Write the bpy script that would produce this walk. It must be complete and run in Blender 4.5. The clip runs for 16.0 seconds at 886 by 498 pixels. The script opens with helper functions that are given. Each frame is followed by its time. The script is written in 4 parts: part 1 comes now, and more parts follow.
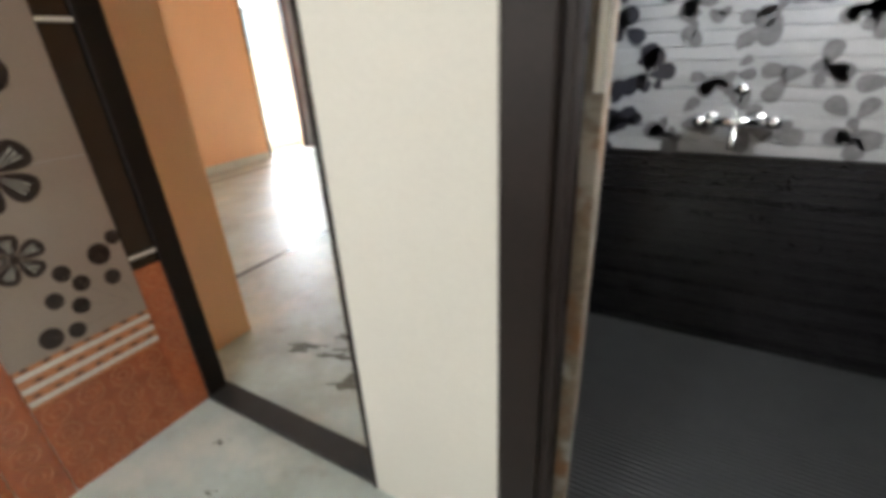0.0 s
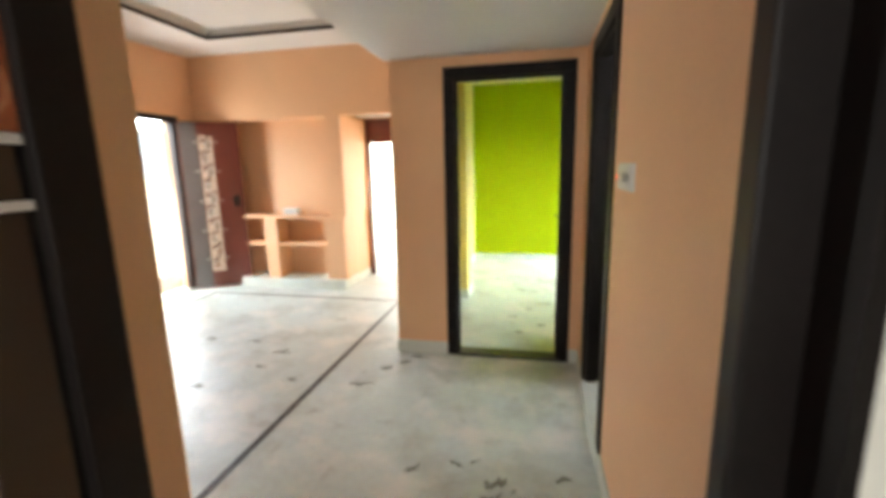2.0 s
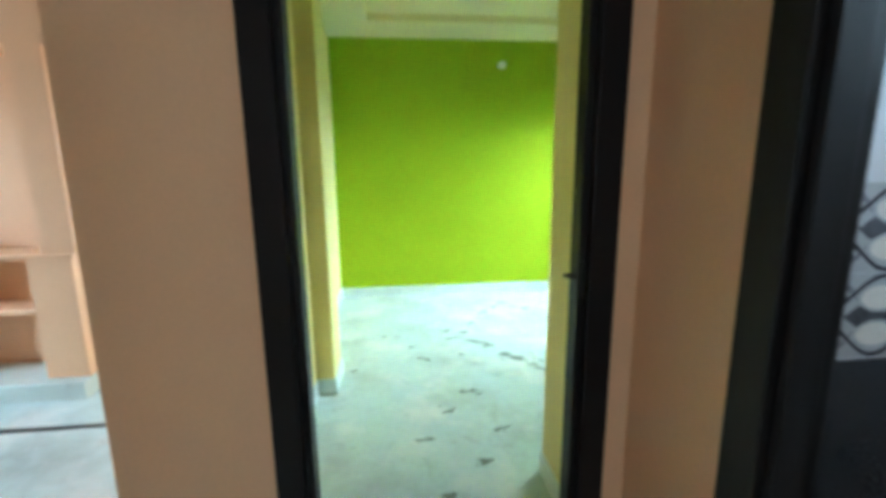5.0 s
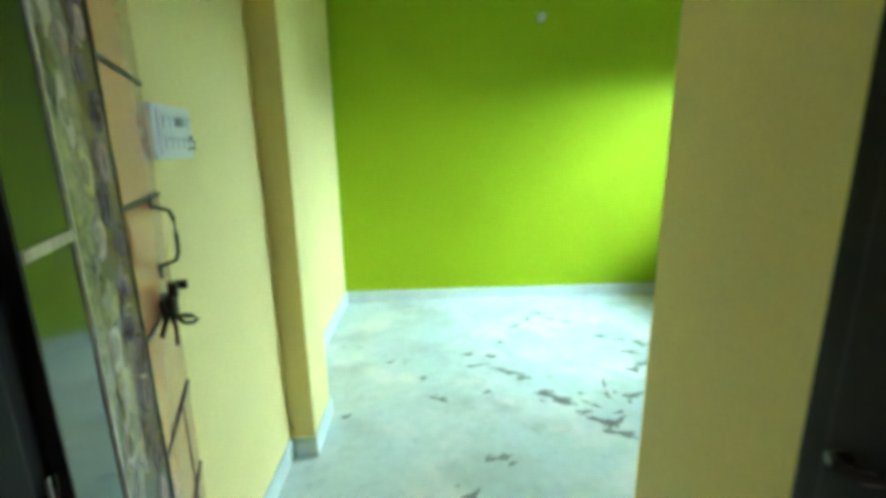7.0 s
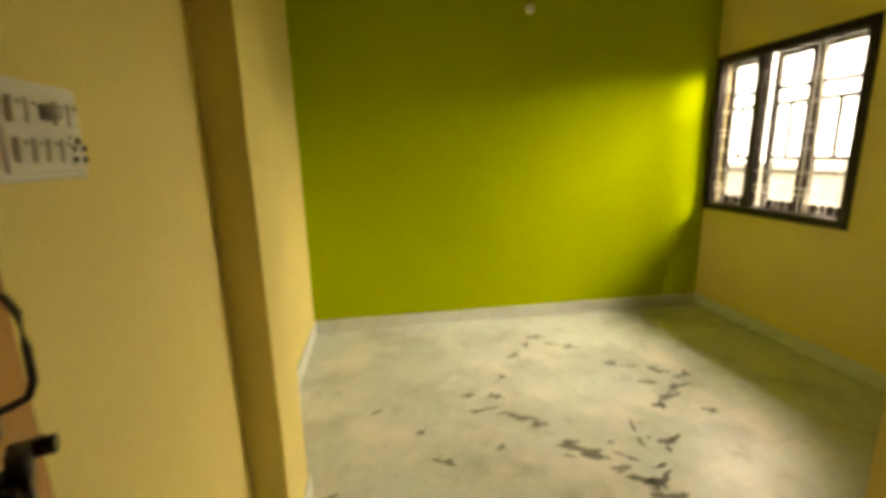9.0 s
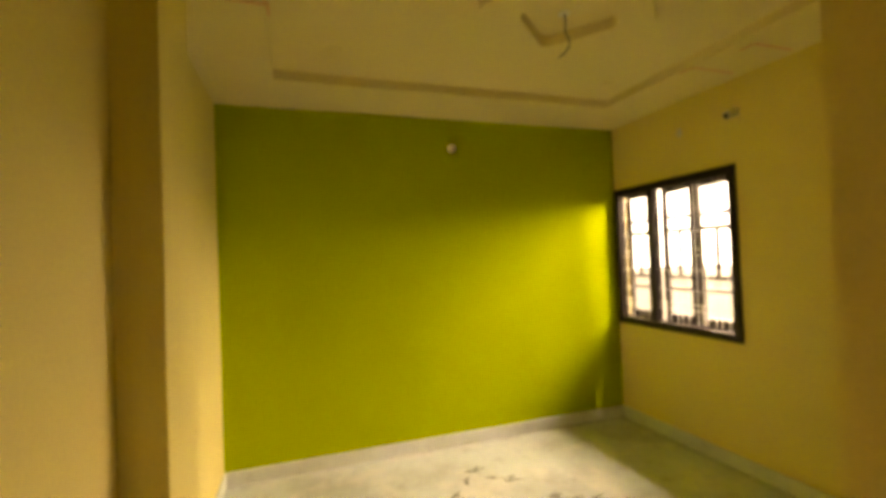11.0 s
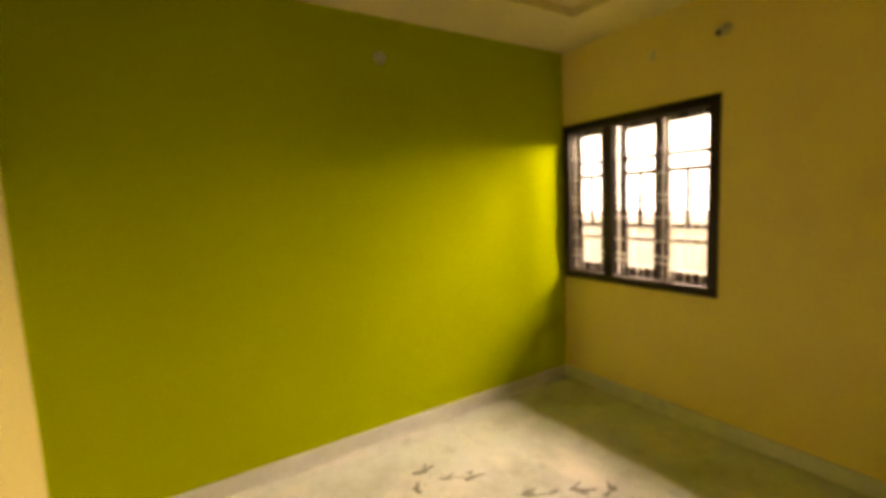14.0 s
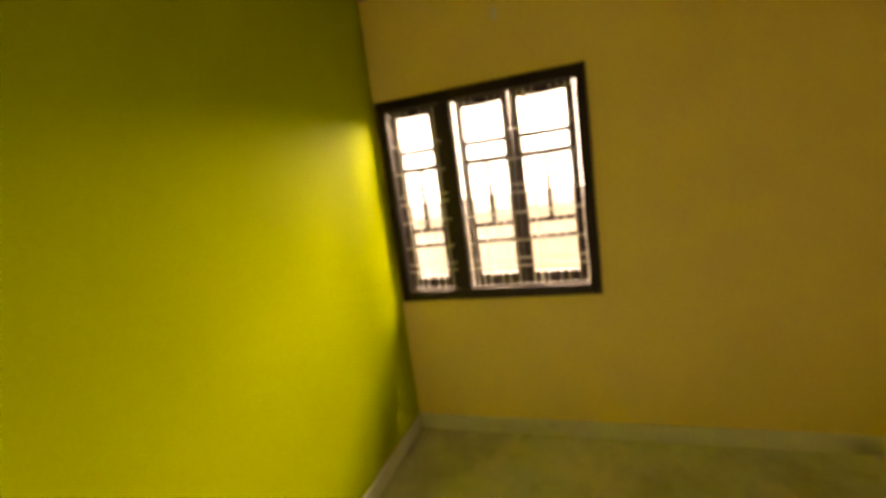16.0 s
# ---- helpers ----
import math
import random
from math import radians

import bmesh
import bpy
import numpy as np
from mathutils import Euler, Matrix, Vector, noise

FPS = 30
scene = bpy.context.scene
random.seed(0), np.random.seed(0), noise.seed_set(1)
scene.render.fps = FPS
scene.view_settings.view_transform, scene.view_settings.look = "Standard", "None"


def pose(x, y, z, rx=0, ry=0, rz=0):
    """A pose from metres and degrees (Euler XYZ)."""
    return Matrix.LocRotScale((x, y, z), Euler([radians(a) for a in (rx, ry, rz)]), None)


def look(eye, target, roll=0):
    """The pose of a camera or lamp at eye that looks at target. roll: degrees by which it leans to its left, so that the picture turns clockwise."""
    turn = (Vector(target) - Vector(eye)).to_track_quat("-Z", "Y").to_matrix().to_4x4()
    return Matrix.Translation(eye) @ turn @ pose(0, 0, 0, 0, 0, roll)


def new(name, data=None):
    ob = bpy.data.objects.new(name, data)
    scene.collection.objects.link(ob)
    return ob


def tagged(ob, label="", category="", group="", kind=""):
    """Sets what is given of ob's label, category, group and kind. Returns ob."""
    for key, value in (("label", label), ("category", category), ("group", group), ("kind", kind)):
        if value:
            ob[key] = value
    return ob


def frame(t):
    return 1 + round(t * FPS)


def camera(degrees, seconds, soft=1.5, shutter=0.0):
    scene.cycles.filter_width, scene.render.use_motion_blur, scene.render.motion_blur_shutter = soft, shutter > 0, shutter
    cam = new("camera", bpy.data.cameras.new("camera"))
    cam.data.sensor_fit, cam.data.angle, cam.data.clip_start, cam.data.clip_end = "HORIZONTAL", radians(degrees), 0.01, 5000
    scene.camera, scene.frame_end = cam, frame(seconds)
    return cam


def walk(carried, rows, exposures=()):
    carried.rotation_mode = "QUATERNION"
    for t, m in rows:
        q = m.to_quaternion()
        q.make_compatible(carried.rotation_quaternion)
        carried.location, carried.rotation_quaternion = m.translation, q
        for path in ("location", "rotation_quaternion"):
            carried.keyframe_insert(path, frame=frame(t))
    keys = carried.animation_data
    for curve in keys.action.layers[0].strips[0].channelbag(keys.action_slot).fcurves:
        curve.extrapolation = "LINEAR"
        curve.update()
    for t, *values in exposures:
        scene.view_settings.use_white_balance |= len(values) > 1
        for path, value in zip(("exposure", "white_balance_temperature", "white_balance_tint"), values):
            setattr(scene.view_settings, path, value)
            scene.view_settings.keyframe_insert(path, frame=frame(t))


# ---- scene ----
EXPOSURES = [(0.0, 1.0, 6500, 10), (0.7, 0.92, 6500, 10), (1.5, 0.8, 6600, 10), (2.5, 0.6, 6600, 8), (3.0, 0.25, 6200, 4), (3.5, 0.2, 5600, -1), (4.0, 0.35, 5200, -4), (4.7, 0.5, 5000, -6), (6.8, 0.4, 4700, -14), (7.2, 0.2, 5700, -9),
             (7.7, -0.05, 8300, 5), (8.5, -0.35, 10200, 16), (9.5, -0.97, 14500, 28), (12.0, -0.5, 16500, 37), (12.7, -0.88, 15800, 40), (16.0, -0.8, 15000, 40)]
cam = camera(91.0, 16.0, soft=4.8, shutter=0.4)
PATH = [
    (0, (1.738, -3.423, 1.273), (0.809, -1.861, 0.437), -3.2),
    (0.3, (1.553, -3.447, 1.299), (0.581, -1.891, 0.504), -3.6),
    (0.5, (1.445, -3.448, 1.357), (0.448, -1.858, 0.665), -3.9),
    (0.7, (1.352, -3.439, 1.405), (0.37, -1.76, 0.937), -1.0),
    (1, (1.181, -3.46, 1.416), (0.358, -1.676, 1.039), -0.1),
    (1.5, (0.902, -3.412, 1.44), (0.297, -1.543, 1.068), 0.1),
    (2, (0.748, -3.14, 1.434), (0.334, -1.218, 1.068), -1.2),
    (2.5, (0.601, -2.889, 1.43), (0.425, -0.933, 1.054), -0.5),
    (3, (0.468, -2.624, 1.415), (0.413, -0.66, 1.043), -1.4),
    (3.5, (0.504, -2.221, 1.421), (0.514, -0.257, 1.046), -1.2),
    (4, (0.473, -1.839, 1.403), (0.526, 0.126, 1.032), -1.1),
    (4.5, (0.457, -1.427, 1.385), (0.629, 0.531, 1.014), -0.7),
    (4.7, (0.428, -1.271, 1.381), (0.635, 0.684, 1.015), -0.5),
    (6.8, (0.549, -0.33, 1.35), (0.645, 1.619, 0.908), -1.0),
    (7, (0.534, -0.273, 1.353), (0.622, 1.675, 0.908), -0.9),
    (7.5, (0.474, -0.144, 1.36), (0.558, 1.802, 0.906), -1.2),
    (8, (0.445, -0.039, 1.383), (0.547, 1.907, 0.932), -2.0),
    (8.5, (0.438, 0.057, 1.383), (0.539, 2.005, 0.941), -1.9),
    (9, (0.367, 0.195, 1.361), (0.645, 2.13, 0.938), -1.4),
    (9.5, (0.352, 0.323, 1.429), (0.891, 2.219, 1.086), 0.0),
    (9.7, (0.353, 0.355, 1.424), (0.94, 2.244, 1.116), -0.1),
    (11.8, (0.331, 0.186, 1.552), (0.966, 2.07, 1.766), -2.8),
    (12, (0.33, 0.205, 1.544), (0.972, 2.085, 1.774), -2.8),
    (12.5, (0.343, 0.354, 1.516), (1.006, 2.241, 1.464), -2.9),
    (13, (0.411, 0.516, 1.488), (1.054, 2.404, 1.343), -3.0),
    (13.5, (0.405, 0.733, 1.481), (1.049, 2.619, 1.308), -2.8),
    (14, (0.368, 1.073, 1.511), (1.426, 2.756, 1.298), -2.6),
    (14.5, (0.44, 1.401, 1.496), (1.637, 2.988, 1.276), -2.3),
    (15, (0.502, 1.726, 1.507), (1.927, 3.11, 1.277), -2.6),
    (15.5, (0.575, 2.082, 1.5), (2.289, 3.078, 1.236), -3.0),
    (16, (0.695, 2.411, 1.564), (2.563, 3.058, 1.263), -7.6),
]
walk(cam, [(t, look(eye, target, roll)) for t, eye, target, roll in PATH], EXPOSURES)

# ---- world, sun and lamps that stand in for daylight ----
world = bpy.data.worlds.new("world")
scene.world = world
world.use_nodes = True
wn = world.node_tree.nodes
sky = wn.new("ShaderNodeTexSky")
sky.sky_type, sky.sun_disc = "NISHITA", False
sky.sun_elevation, sky.sun_rotation = radians(51), radians(160)
wn["Background"].inputs["Strength"].default_value = 0.12
world.node_tree.links.new(sky.outputs["Color"], wn["Background"].inputs["Color"])
sun = new("sun", bpy.data.lights.new("sun", "SUN"))
sun.data.energy, sun.data.angle, sun.data.color = 5.0, radians(1), (1, 0.95, 0.88)
sun.matrix_world = look((2.2, -6, 8), (0, 0, 0))


def daylight(name, eye, target, w, h, watts, color=(1, 1, 1)):
    lamp = new(name, bpy.data.lights.new(name, "AREA"))
    lamp.data.shape, lamp.data.size, lamp.data.size_y = "RECTANGLE", w, h
    lamp.data.energy, lamp.data.color = watts, color
    lamp.matrix_world = look(eye, target)
    return lamp


# Added lamp outside, higher than the window, standing in for downward sky light.
daylight("daylight_window", (4.95, 2.9, 2.6), (2.0, 2.75, 1.0), 3.6, 1.3, 1600, (0.92, 0.97, 1)).data.spread = radians(150)
daylight("daylight_entrance", (-3.7, 1.03, 1.05), (0, 0.6, 0.6), 0.7, 1.9, 29)
daylight("daylight_passage", (-0.85, 3.2, 1.0), (-0.85, 0, 0.6), 0.9, 1.7, 10)
# Assumed kitchen source: lamp in an added, unseen opening, grazing the tiled wall.
daylight("unseen_kitchen_light", (0.62, -5.30, 1.6), (0.95, 0, 1.2), 0.45, 1.1, 17, (1, 0.99, 0.96))
# Fill lamps added for the two bathrooms, in invented, unseen high openings.
daylight("added_bath_light", (2.66, -0.6, 2.2), (1.4, -0.6, 0.9), 0.5, 0.4, 9, (1, 0.90, 0.82))
daylight("added_bath_light", (2.76, -2.0, 2.2), (1.7, -1.9, 0.9), 0.5, 0.4, 14, (0.95, 0.97, 1))


# ---- materials ----
def mat(name, base, rough=0.5, metal=0.0, vary=0.06, scale=6.0, fine=90.0, bump=0.05, coat=0.0, spread=None, dirt=None, spec=0.5):
    """base colour with cloudy and fine variation; dirt: (colour, scale, from, to) as uneven stains."""
    m = bpy.data.materials.new(name)
    m.use_nodes = True
    nt = m.node_tree
    n, l = nt.nodes, nt.links
    p = n["Principled BSDF"]
    p.inputs["Roughness"].default_value, p.inputs["Metallic"].default_value = rough, metal
    p.inputs["Coat Weight"].default_value = coat
    p.inputs["Specular IOR Level"].default_value = spec
    co = n.new("ShaderNodeTexCoord")
    a, b = n.new("ShaderNodeTexNoise"), n.new("ShaderNodeTexNoise")
    a.inputs["Scale"].default_value, a.inputs["Detail"].default_value = scale, 5
    b.inputs["Scale"].default_value, b.inputs["Detail"].default_value = fine, 3
    geo = n.new("ShaderNodeNewGeometry")
    for t in (a, b):
        l.new(geo.outputs["Position"], t.inputs["Vector"])
    add = n.new("ShaderNodeMath")
    add.operation = "ADD"
    l.new(a.outputs["Fac"], add.inputs[0])
    l.new(b.outputs["Fac"], add.inputs[1])
    rng = n.new("ShaderNodeMapRange")
    rng.inputs["From Min"].default_value, rng.inputs["From Max"].default_value = 0.6, 1.4
    rng.inputs["To Min"].default_value, rng.inputs["To Max"].default_value = 1 - vary, 1 + vary
    l.new(add.outputs[0], rng.inputs["Value"])
    mix = n.new("ShaderNodeVectorMath")
    mix.operation = "SCALE"
    mix.inputs[0].default_value = base
    l.new(rng.outputs[0], mix.inputs["Scale"])
    out = mix.outputs[0]
    if spread:
        info = n.new("ShaderNodeObjectInfo")
        r2 = n.new("ShaderNodeMapRange")
        r2.inputs["To Min"].default_value, r2.inputs["To Max"].default_value = 1 - spread, 1 + spread
        l.new(info.outputs["Random"], r2.inputs["Value"])
        s2 = n.new("ShaderNodeVectorMath")
        s2.operation = "SCALE"
        l.new(out, s2.inputs[0])
        l.new(r2.outputs[0], s2.inputs["Scale"])
        out = s2.outputs[0]
    for colour, sc, lo, hi, amount in dirt or ():
        d = n.new("ShaderNodeTexNoise")
        d.inputs["Scale"].default_value, d.inputs["Detail"].default_value, d.inputs["Roughness"].default_value = sc, 7, 0.62
        l.new(geo.outputs["Position"], d.inputs["Vector"])
        dr = n.new("ShaderNodeMapRange")
        dr.inputs["From Min"].default_value, dr.inputs["From Max"].default_value = lo, hi
        dr.inputs["To Max"].default_value = amount
        l.new(d.outputs["Fac"], dr.inputs["Value"])
        mx = n.new("ShaderNodeMix")
        mx.data_type = "RGBA"
        l.new(dr.outputs[0], mx.inputs[0])
        l.new(out, mx.inputs[6])
        mx.inputs[7].default_value = (*colour, 1)
        out = mx.outputs[2]
    l.new(out, p.inputs["Base Color"])
    if bump:
        bp = n.new("ShaderNodeBump")
        bp.inputs["Strength"].default_value, bp.inputs["Distance"].default_value = bump, 0.004
        l.new(add.outputs[0], bp.inputs["Height"])
        l.new(bp.outputs[0], p.inputs["Normal"])
    return m


PEACH = mat("peach_paint", (0.81, 0.495, 0.285), 0.6, vary=0.05, scale=2.5, bump=0.08)
CREAM = mat("cream_paint", (0.80, 0.68, 0.275), 0.65, vary=0.05, scale=2.5, bump=0.08, spec=0.25)
GREEN = mat("lime_paint", (0.345, 0.455, 0.004), 0.75, vary=0.06, scale=2.0, bump=0.08, spec=0.06)
WHITE = mat("white_paint", (0.78, 0.76, 0.69), 0.6, vary=0.04, scale=3, bump=0.07)
SOFFIT = mat("white_plaster", (0.74, 0.74, 0.72), 0.7, vary=0.04, scale=2, bump=0.07)
CEIL = mat("ceiling_paint", (0.78, 0.69, 0.41), 0.7, vary=0.04, scale=2, bump=0.06)
BLACK = mat("dark_enamel", (0.010, 0.007, 0.006), 0.5, vary=0.25, scale=5, bump=0.05, spec=0.2)
BROWN = mat("brown_enamel", (0.018, 0.011, 0.009), 0.5, vary=0.25, scale=8, bump=0.06, spec=0.25)
FLOOR = mat("marble_floor", (0.56, 0.63, 0.605), 0.42, vary=0.10, scale=1.6, fine=22, bump=0.015,
            dirt=[((0.34, 0.36, 0.32), 1.7, 0.47, 0.68, 0.75), ((0.26, 0.26, 0.22), 6.0, 0.58, 0.72, 0.5), ((0.80, 0.76, 0.70), 2.6, 0.50, 0.64, 0.6)])
SKIRT = mat("marble_skirting", (0.64, 0.70, 0.66), 0.3, vary=0.12, scale=7, bump=0.03,
            dirt=[((0.3, 0.31, 0.29), 9, 0.6, 0.75, 0.5)])
STRIP = mat("black_stone", (0.03, 0.03, 0.03), 0.3, vary=0.3, scale=14)
STAIN = mat("dried_mud", (0.19, 0.20, 0.17), 0.8, vary=0.4, scale=30, fine=160, bump=0.3)
TILE_CREAM = mat("cream_tile", (0.35, 0.275, 0.228), 0.2, vary=0.04, scale=4, bump=0.0, coat=0.4)
TILE_ORANGE = mat("orange_tile", (0.44, 0.125, 0.05), 0.2, vary=0.25, scale=22, bump=0.02, coat=0.4, spread=0.1)
TILE_RING = mat("pale_orange_print", (0.55, 0.23, 0.11), 0.22, vary=0.2, scale=30, bump=0)
TILE_BLACK = mat("black_tile", (0.012, 0.010, 0.009), 0.15, vary=0.2, scale=6, bump=0, coat=0.4)
PETAL = mat("dark_petal_print", (0.030, 0.018, 0.014), 0.25, vary=0.5, scale=40, bump=0)
PETAL_LIGHT = mat("grey_petal_print", (0.27, 0.23, 0.20), 0.25, vary=0.3, scale=40, bump=0)
WHITE_GLAZE = mat("white_glaze", (0.72, 0.68, 0.62), 0.2, vary=0.08, scale=30, bump=0)
RIB_DARK = mat("charcoal_ribbed_tile", (0.016, 0.015, 0.016), 0.22, vary=0.3, scale=12, bump=0.05, spread=0.15)
RIB_FLOOR = mat("charcoal_floor_tile", (0.06, 0.062, 0.064), 0.4, vary=0.2, scale=8, bump=0.08)
RIB_GREY = mat("grey_ribbed_tile", (0.46, 0.46, 0.47), 0.18, vary=0.10, scale=9, bump=0.03, spread=0.06)
PRINT_GREY = mat("grey_flower_print", (0.21, 0.205, 0.21), 0.25, vary=0.35, scale=35, bump=0)
DADO = mat("charcoal_dado_tile", (0.030, 0.030, 0.033), 0.25, vary=0.2, scale=6, bump=0)
TILE_PALE = mat("pale_bath_tile", (0.62, 0.63, 0.66), 0.16, vary=0.05, scale=3, bump=0, coat=0.3)
WAVE_DARK = mat("dark_wave_print", (0.045, 0.045, 0.055), 0.2, vary=0.3, scale=20, bump=0)
WAVE_BOW = mat("smoky_bow_print", (0.075, 0.075, 0.085), 0.2, vary=0.5, scale=14, bump=0)
WAVE_TILE = mat("wave_tile_glaze", (0.42, 0.42, 0.43), 0.18, vary=0.10, scale=5, bump=0, coat=0.3)
WAVE_GREY = mat("grey_wave_print", (0.20, 0.20, 0.22), 0.2, vary=0.3, scale=20, bump=0)
TAN = mat("tan_laminate", (0.50, 0.235, 0.105), 0.22, vary=0.10, scale=4, bump=0.01, coat=0.5)
REDWOOD = mat("red_brown_laminate", (0.150, 0.038, 0.026), 0.28, vary=0.15, scale=6, bump=0.02, coat=0.3)
GLOSS = mat("dark_gloss_laminate", (0.030, 0.034, 0.024), 0.10, vary=0.2, scale=3, bump=0, spec=0.6)
GREYDOOR = mat("grey_gloss_laminate", (0.13, 0.12, 0.115), 0.12, vary=0.2, scale=3, bump=0, coat=0.4)
BAND = mat("mottled_band", (0.30, 0.26, 0.17), 0.18, vary=0.7, scale=16, bump=0.01,
           dirt=[((0.05, 0.05, 0.03), 9, 0.47, 0.56, 0.9), ((0.55, 0.45, 0.2), 6, 0.56, 0.66, 0.6)])
BAND_PALE = mat("pale_band", (0.62, 0.50, 0.40), 0.25, vary=0.2, scale=20, bump=0.01)
PALE_PETAL = mat("cream_print", (0.55, 0.47, 0.24), 0.22, vary=0.3, scale=30, bump=0)
BAND_DARK = mat("band_print", (0.13, 0.07, 0.05), 0.25, vary=0.3, scale=20, bump=0)
PLASTIC = mat("white_plastic", (0.76, 0.76, 0.74), 0.3, vary=0.03, scale=30, bump=0.0)
PLASTIC_GREY = mat("grey_plastic", (0.42, 0.42, 0.41), 0.35, vary=0.05, scale=30, bump=0.0)
DARKHOLE = mat("dark_plastic", (0.02, 0.02, 0.02), 0.4, bump=0)
IRON = mat("dark_bronze", (0.030, 0.024, 0.020), 0.32, 0.7, vary=0.3, scale=40, bump=0.03)
CHROME = mat("chrome", (0.85, 0.85, 0.86), 0.08, 1.0, vary=0.02, bump=0)
STEEL = mat("white_metal_paint", (0.74, 0.73, 0.70), 0.35, 0.1, vary=0.06, scale=30, bump=0.02)
WORN = mat("worn_wood", (0.30, 0.24, 0.18), 0.6, vary=0.4, scale=18, bump=0.15, dirt=[((0.30, 0.13, 0.05), 5, 0.5, 0.6, 0.8), ((0.55, 0.52, 0.48), 9, 0.52, 0.62, 0.7)])
OUT_WHITE = mat("sunlit_parapet", (0.80, 0.76, 0.66), 0.7, vary=0.06, scale=2)
OUT_GREY = mat("grey_facade", (0.2, 0.2, 0.2), 0.7, vary=0.12, scale=2)
OUT_SAND = mat("sand_facade", (0.84, 0.79, 0.70), 0.7, vary=0.1, scale=2)
GROUND = mat("dusty_ground", (0.36, 0.33, 0.28), 0.85, vary=0.2, scale=0.8)
YELLOW = mat("yellow_paint", (0.62, 0.42, 0.05), 0.5, vary=0.15, scale=20)
RED = mat("red_plastic", (0.5, 0.02, 0.015), 0.3, vary=0.05, bump=0)
BLUELABEL = mat("blue_label", (0.05, 0.08, 0.25), 0.4, vary=0.1, bump=0)
SKYGLOW = bpy.data.materials.new("hazy_sky_glow")
SKYGLOW.use_nodes = True
SKYGLOW.node_tree.nodes["Principled BSDF"].inputs["Base Color"].default_value = (0.8, 0.85, 0.9, 1)
SKYGLOW.node_tree.nodes["Principled BSDF"].inputs["Emission Color"].default_value = (0.72, 0.88, 1, 1)
SKYGLOW.node_tree.nodes["Principled BSDF"].inputs["Emission Strength"].default_value = 13
GLOW = bpy.data.materials.new("indicator_glow")
GLOW.use_nodes = True
GLOW.node_tree.nodes["Principled BSDF"].inputs["Base Color"].default_value = (0.8, 0.02, 0.01, 1)
GLOW.node_tree.nodes["Principled BSDF"].inputs["Emission Color"].default_value = (1, 0.03, 0.01, 1)
GLOW.node_tree.nodes["Principled BSDF"].inputs["Emission Strength"].default_value = 3


# ---- mesh helpers ----
def box(bm, x0, x1, y0, y1, z0, z1, bevel=0.0):
    g = bmesh.ops.create_cube(bm, size=1, matrix=Matrix.LocRotScale(((x0 + x1) / 2, (y0 + y1) / 2, (z0 + z1) / 2), None, (abs(x1 - x0), abs(y1 - y0), abs(z1 - z0))))
    if bevel:
        bmesh.ops.bevel(bm, geom=list({e for v in g["verts"] for e in v.link_edges}), offset=bevel, segments=2, affect="EDGES", profile=0.6)
    return bm


def boxes(*rows, bevel=0.0):
    bm = bmesh.new()
    for r in rows:
        box(bm, *r, bevel=bevel)
    return bm


def tube(points, radius, sides=8, closed=False):
    """A round bar along the points."""
    bm = bmesh.new()
    pts = [Vector(p) for p in points]
    rings = []
    for i, p in enumerate(pts):
        a = pts[i - 1] if (i or closed) else p
        b = pts[(i + 1) % len(pts)] if (i < len(pts) - 1 or closed) else p
        q = (b - a).to_track_quat("Z", "Y")
        rings.append([bm.verts.new(p + q @ Vector((radius * math.cos(k * math.tau / sides), radius * math.sin(k * math.tau / sides), 0))) for k in range(sides)])
    for i in range(len(rings) - (0 if closed else 1)):
        r, s = rings[i], rings[(i + 1) % len(rings)]
        for k in range(sides):
            bm.faces.new((r[k], r[(k + 1) % sides], s[(k + 1) % sides], s[k]))
    if not closed:
        bm.faces.new(rings[0][::-1])
        bm.faces.new(rings[-1])
    bmesh.ops.recalc_face_normals(bm, faces=bm.faces)
    return bm


def disc(radius, depth, axis="Z", at=(0, 0, 0), sides=24, top=None):
    """A short cylinder or cone with its middle at a point."""
    bm = bmesh.new()
    turn = {"Z": Euler((0, 0, 0)), "X": Euler((0, radians(90), 0)), "Y": Euler((radians(-90), 0, 0))}[axis]
    bmesh.ops.create_cone(bm, cap_ends=True, segments=sides, radius1=radius, radius2=radius if top is None else top, depth=depth, matrix=Matrix.LocRotScale(at, turn, None))
    return bm


def slab(outline, thick, place=None):
    """A flat piece with the given outline in its own x, y plane, raised by its thickness, laid at a pose."""
    bm = bmesh.new()
    f = bm.faces.new([bm.verts.new((x, y, 0)) for x, y in outline])
    g = bmesh.ops.extrude_face_region(bm, geom=[f])
    bmesh.ops.translate(bm, verts=[v for v in g["geom"] if isinstance(v, bmesh.types.BMVert)], vec=(0, 0, thick))
    bmesh.ops.recalc_face_normals(bm, faces=bm.faces)
    if place is not None:
        bm.transform(place)
    return bm


def link(name, bm, material):
    me = bpy.data.meshes.new(name)
    bm.to_mesh(me)
    bm.free()
    me.materials.append(material)
    return new(name, me)


def smooth(ob):
    ob.data.polygons.foreach_set("use_smooth", [True] * len(ob.data.polygons))
    return ob


def part(name, bm, material, parent, label=""):
    ob = link(name, bm, material)
    ob.parent = parent
    return tagged(ob, label)


def thing(name, label, category, at=None, group="", kind=""):
    ob = new(name)
    ob.empty_display_size = 0.1
    if at is not None:
        ob.matrix_world = at
    return tagged(ob, label, category, group, kind)


def structure(name, bm, material, label, category="wall"):
    return tagged(link(name, bm, material), label, category, kind="structure")


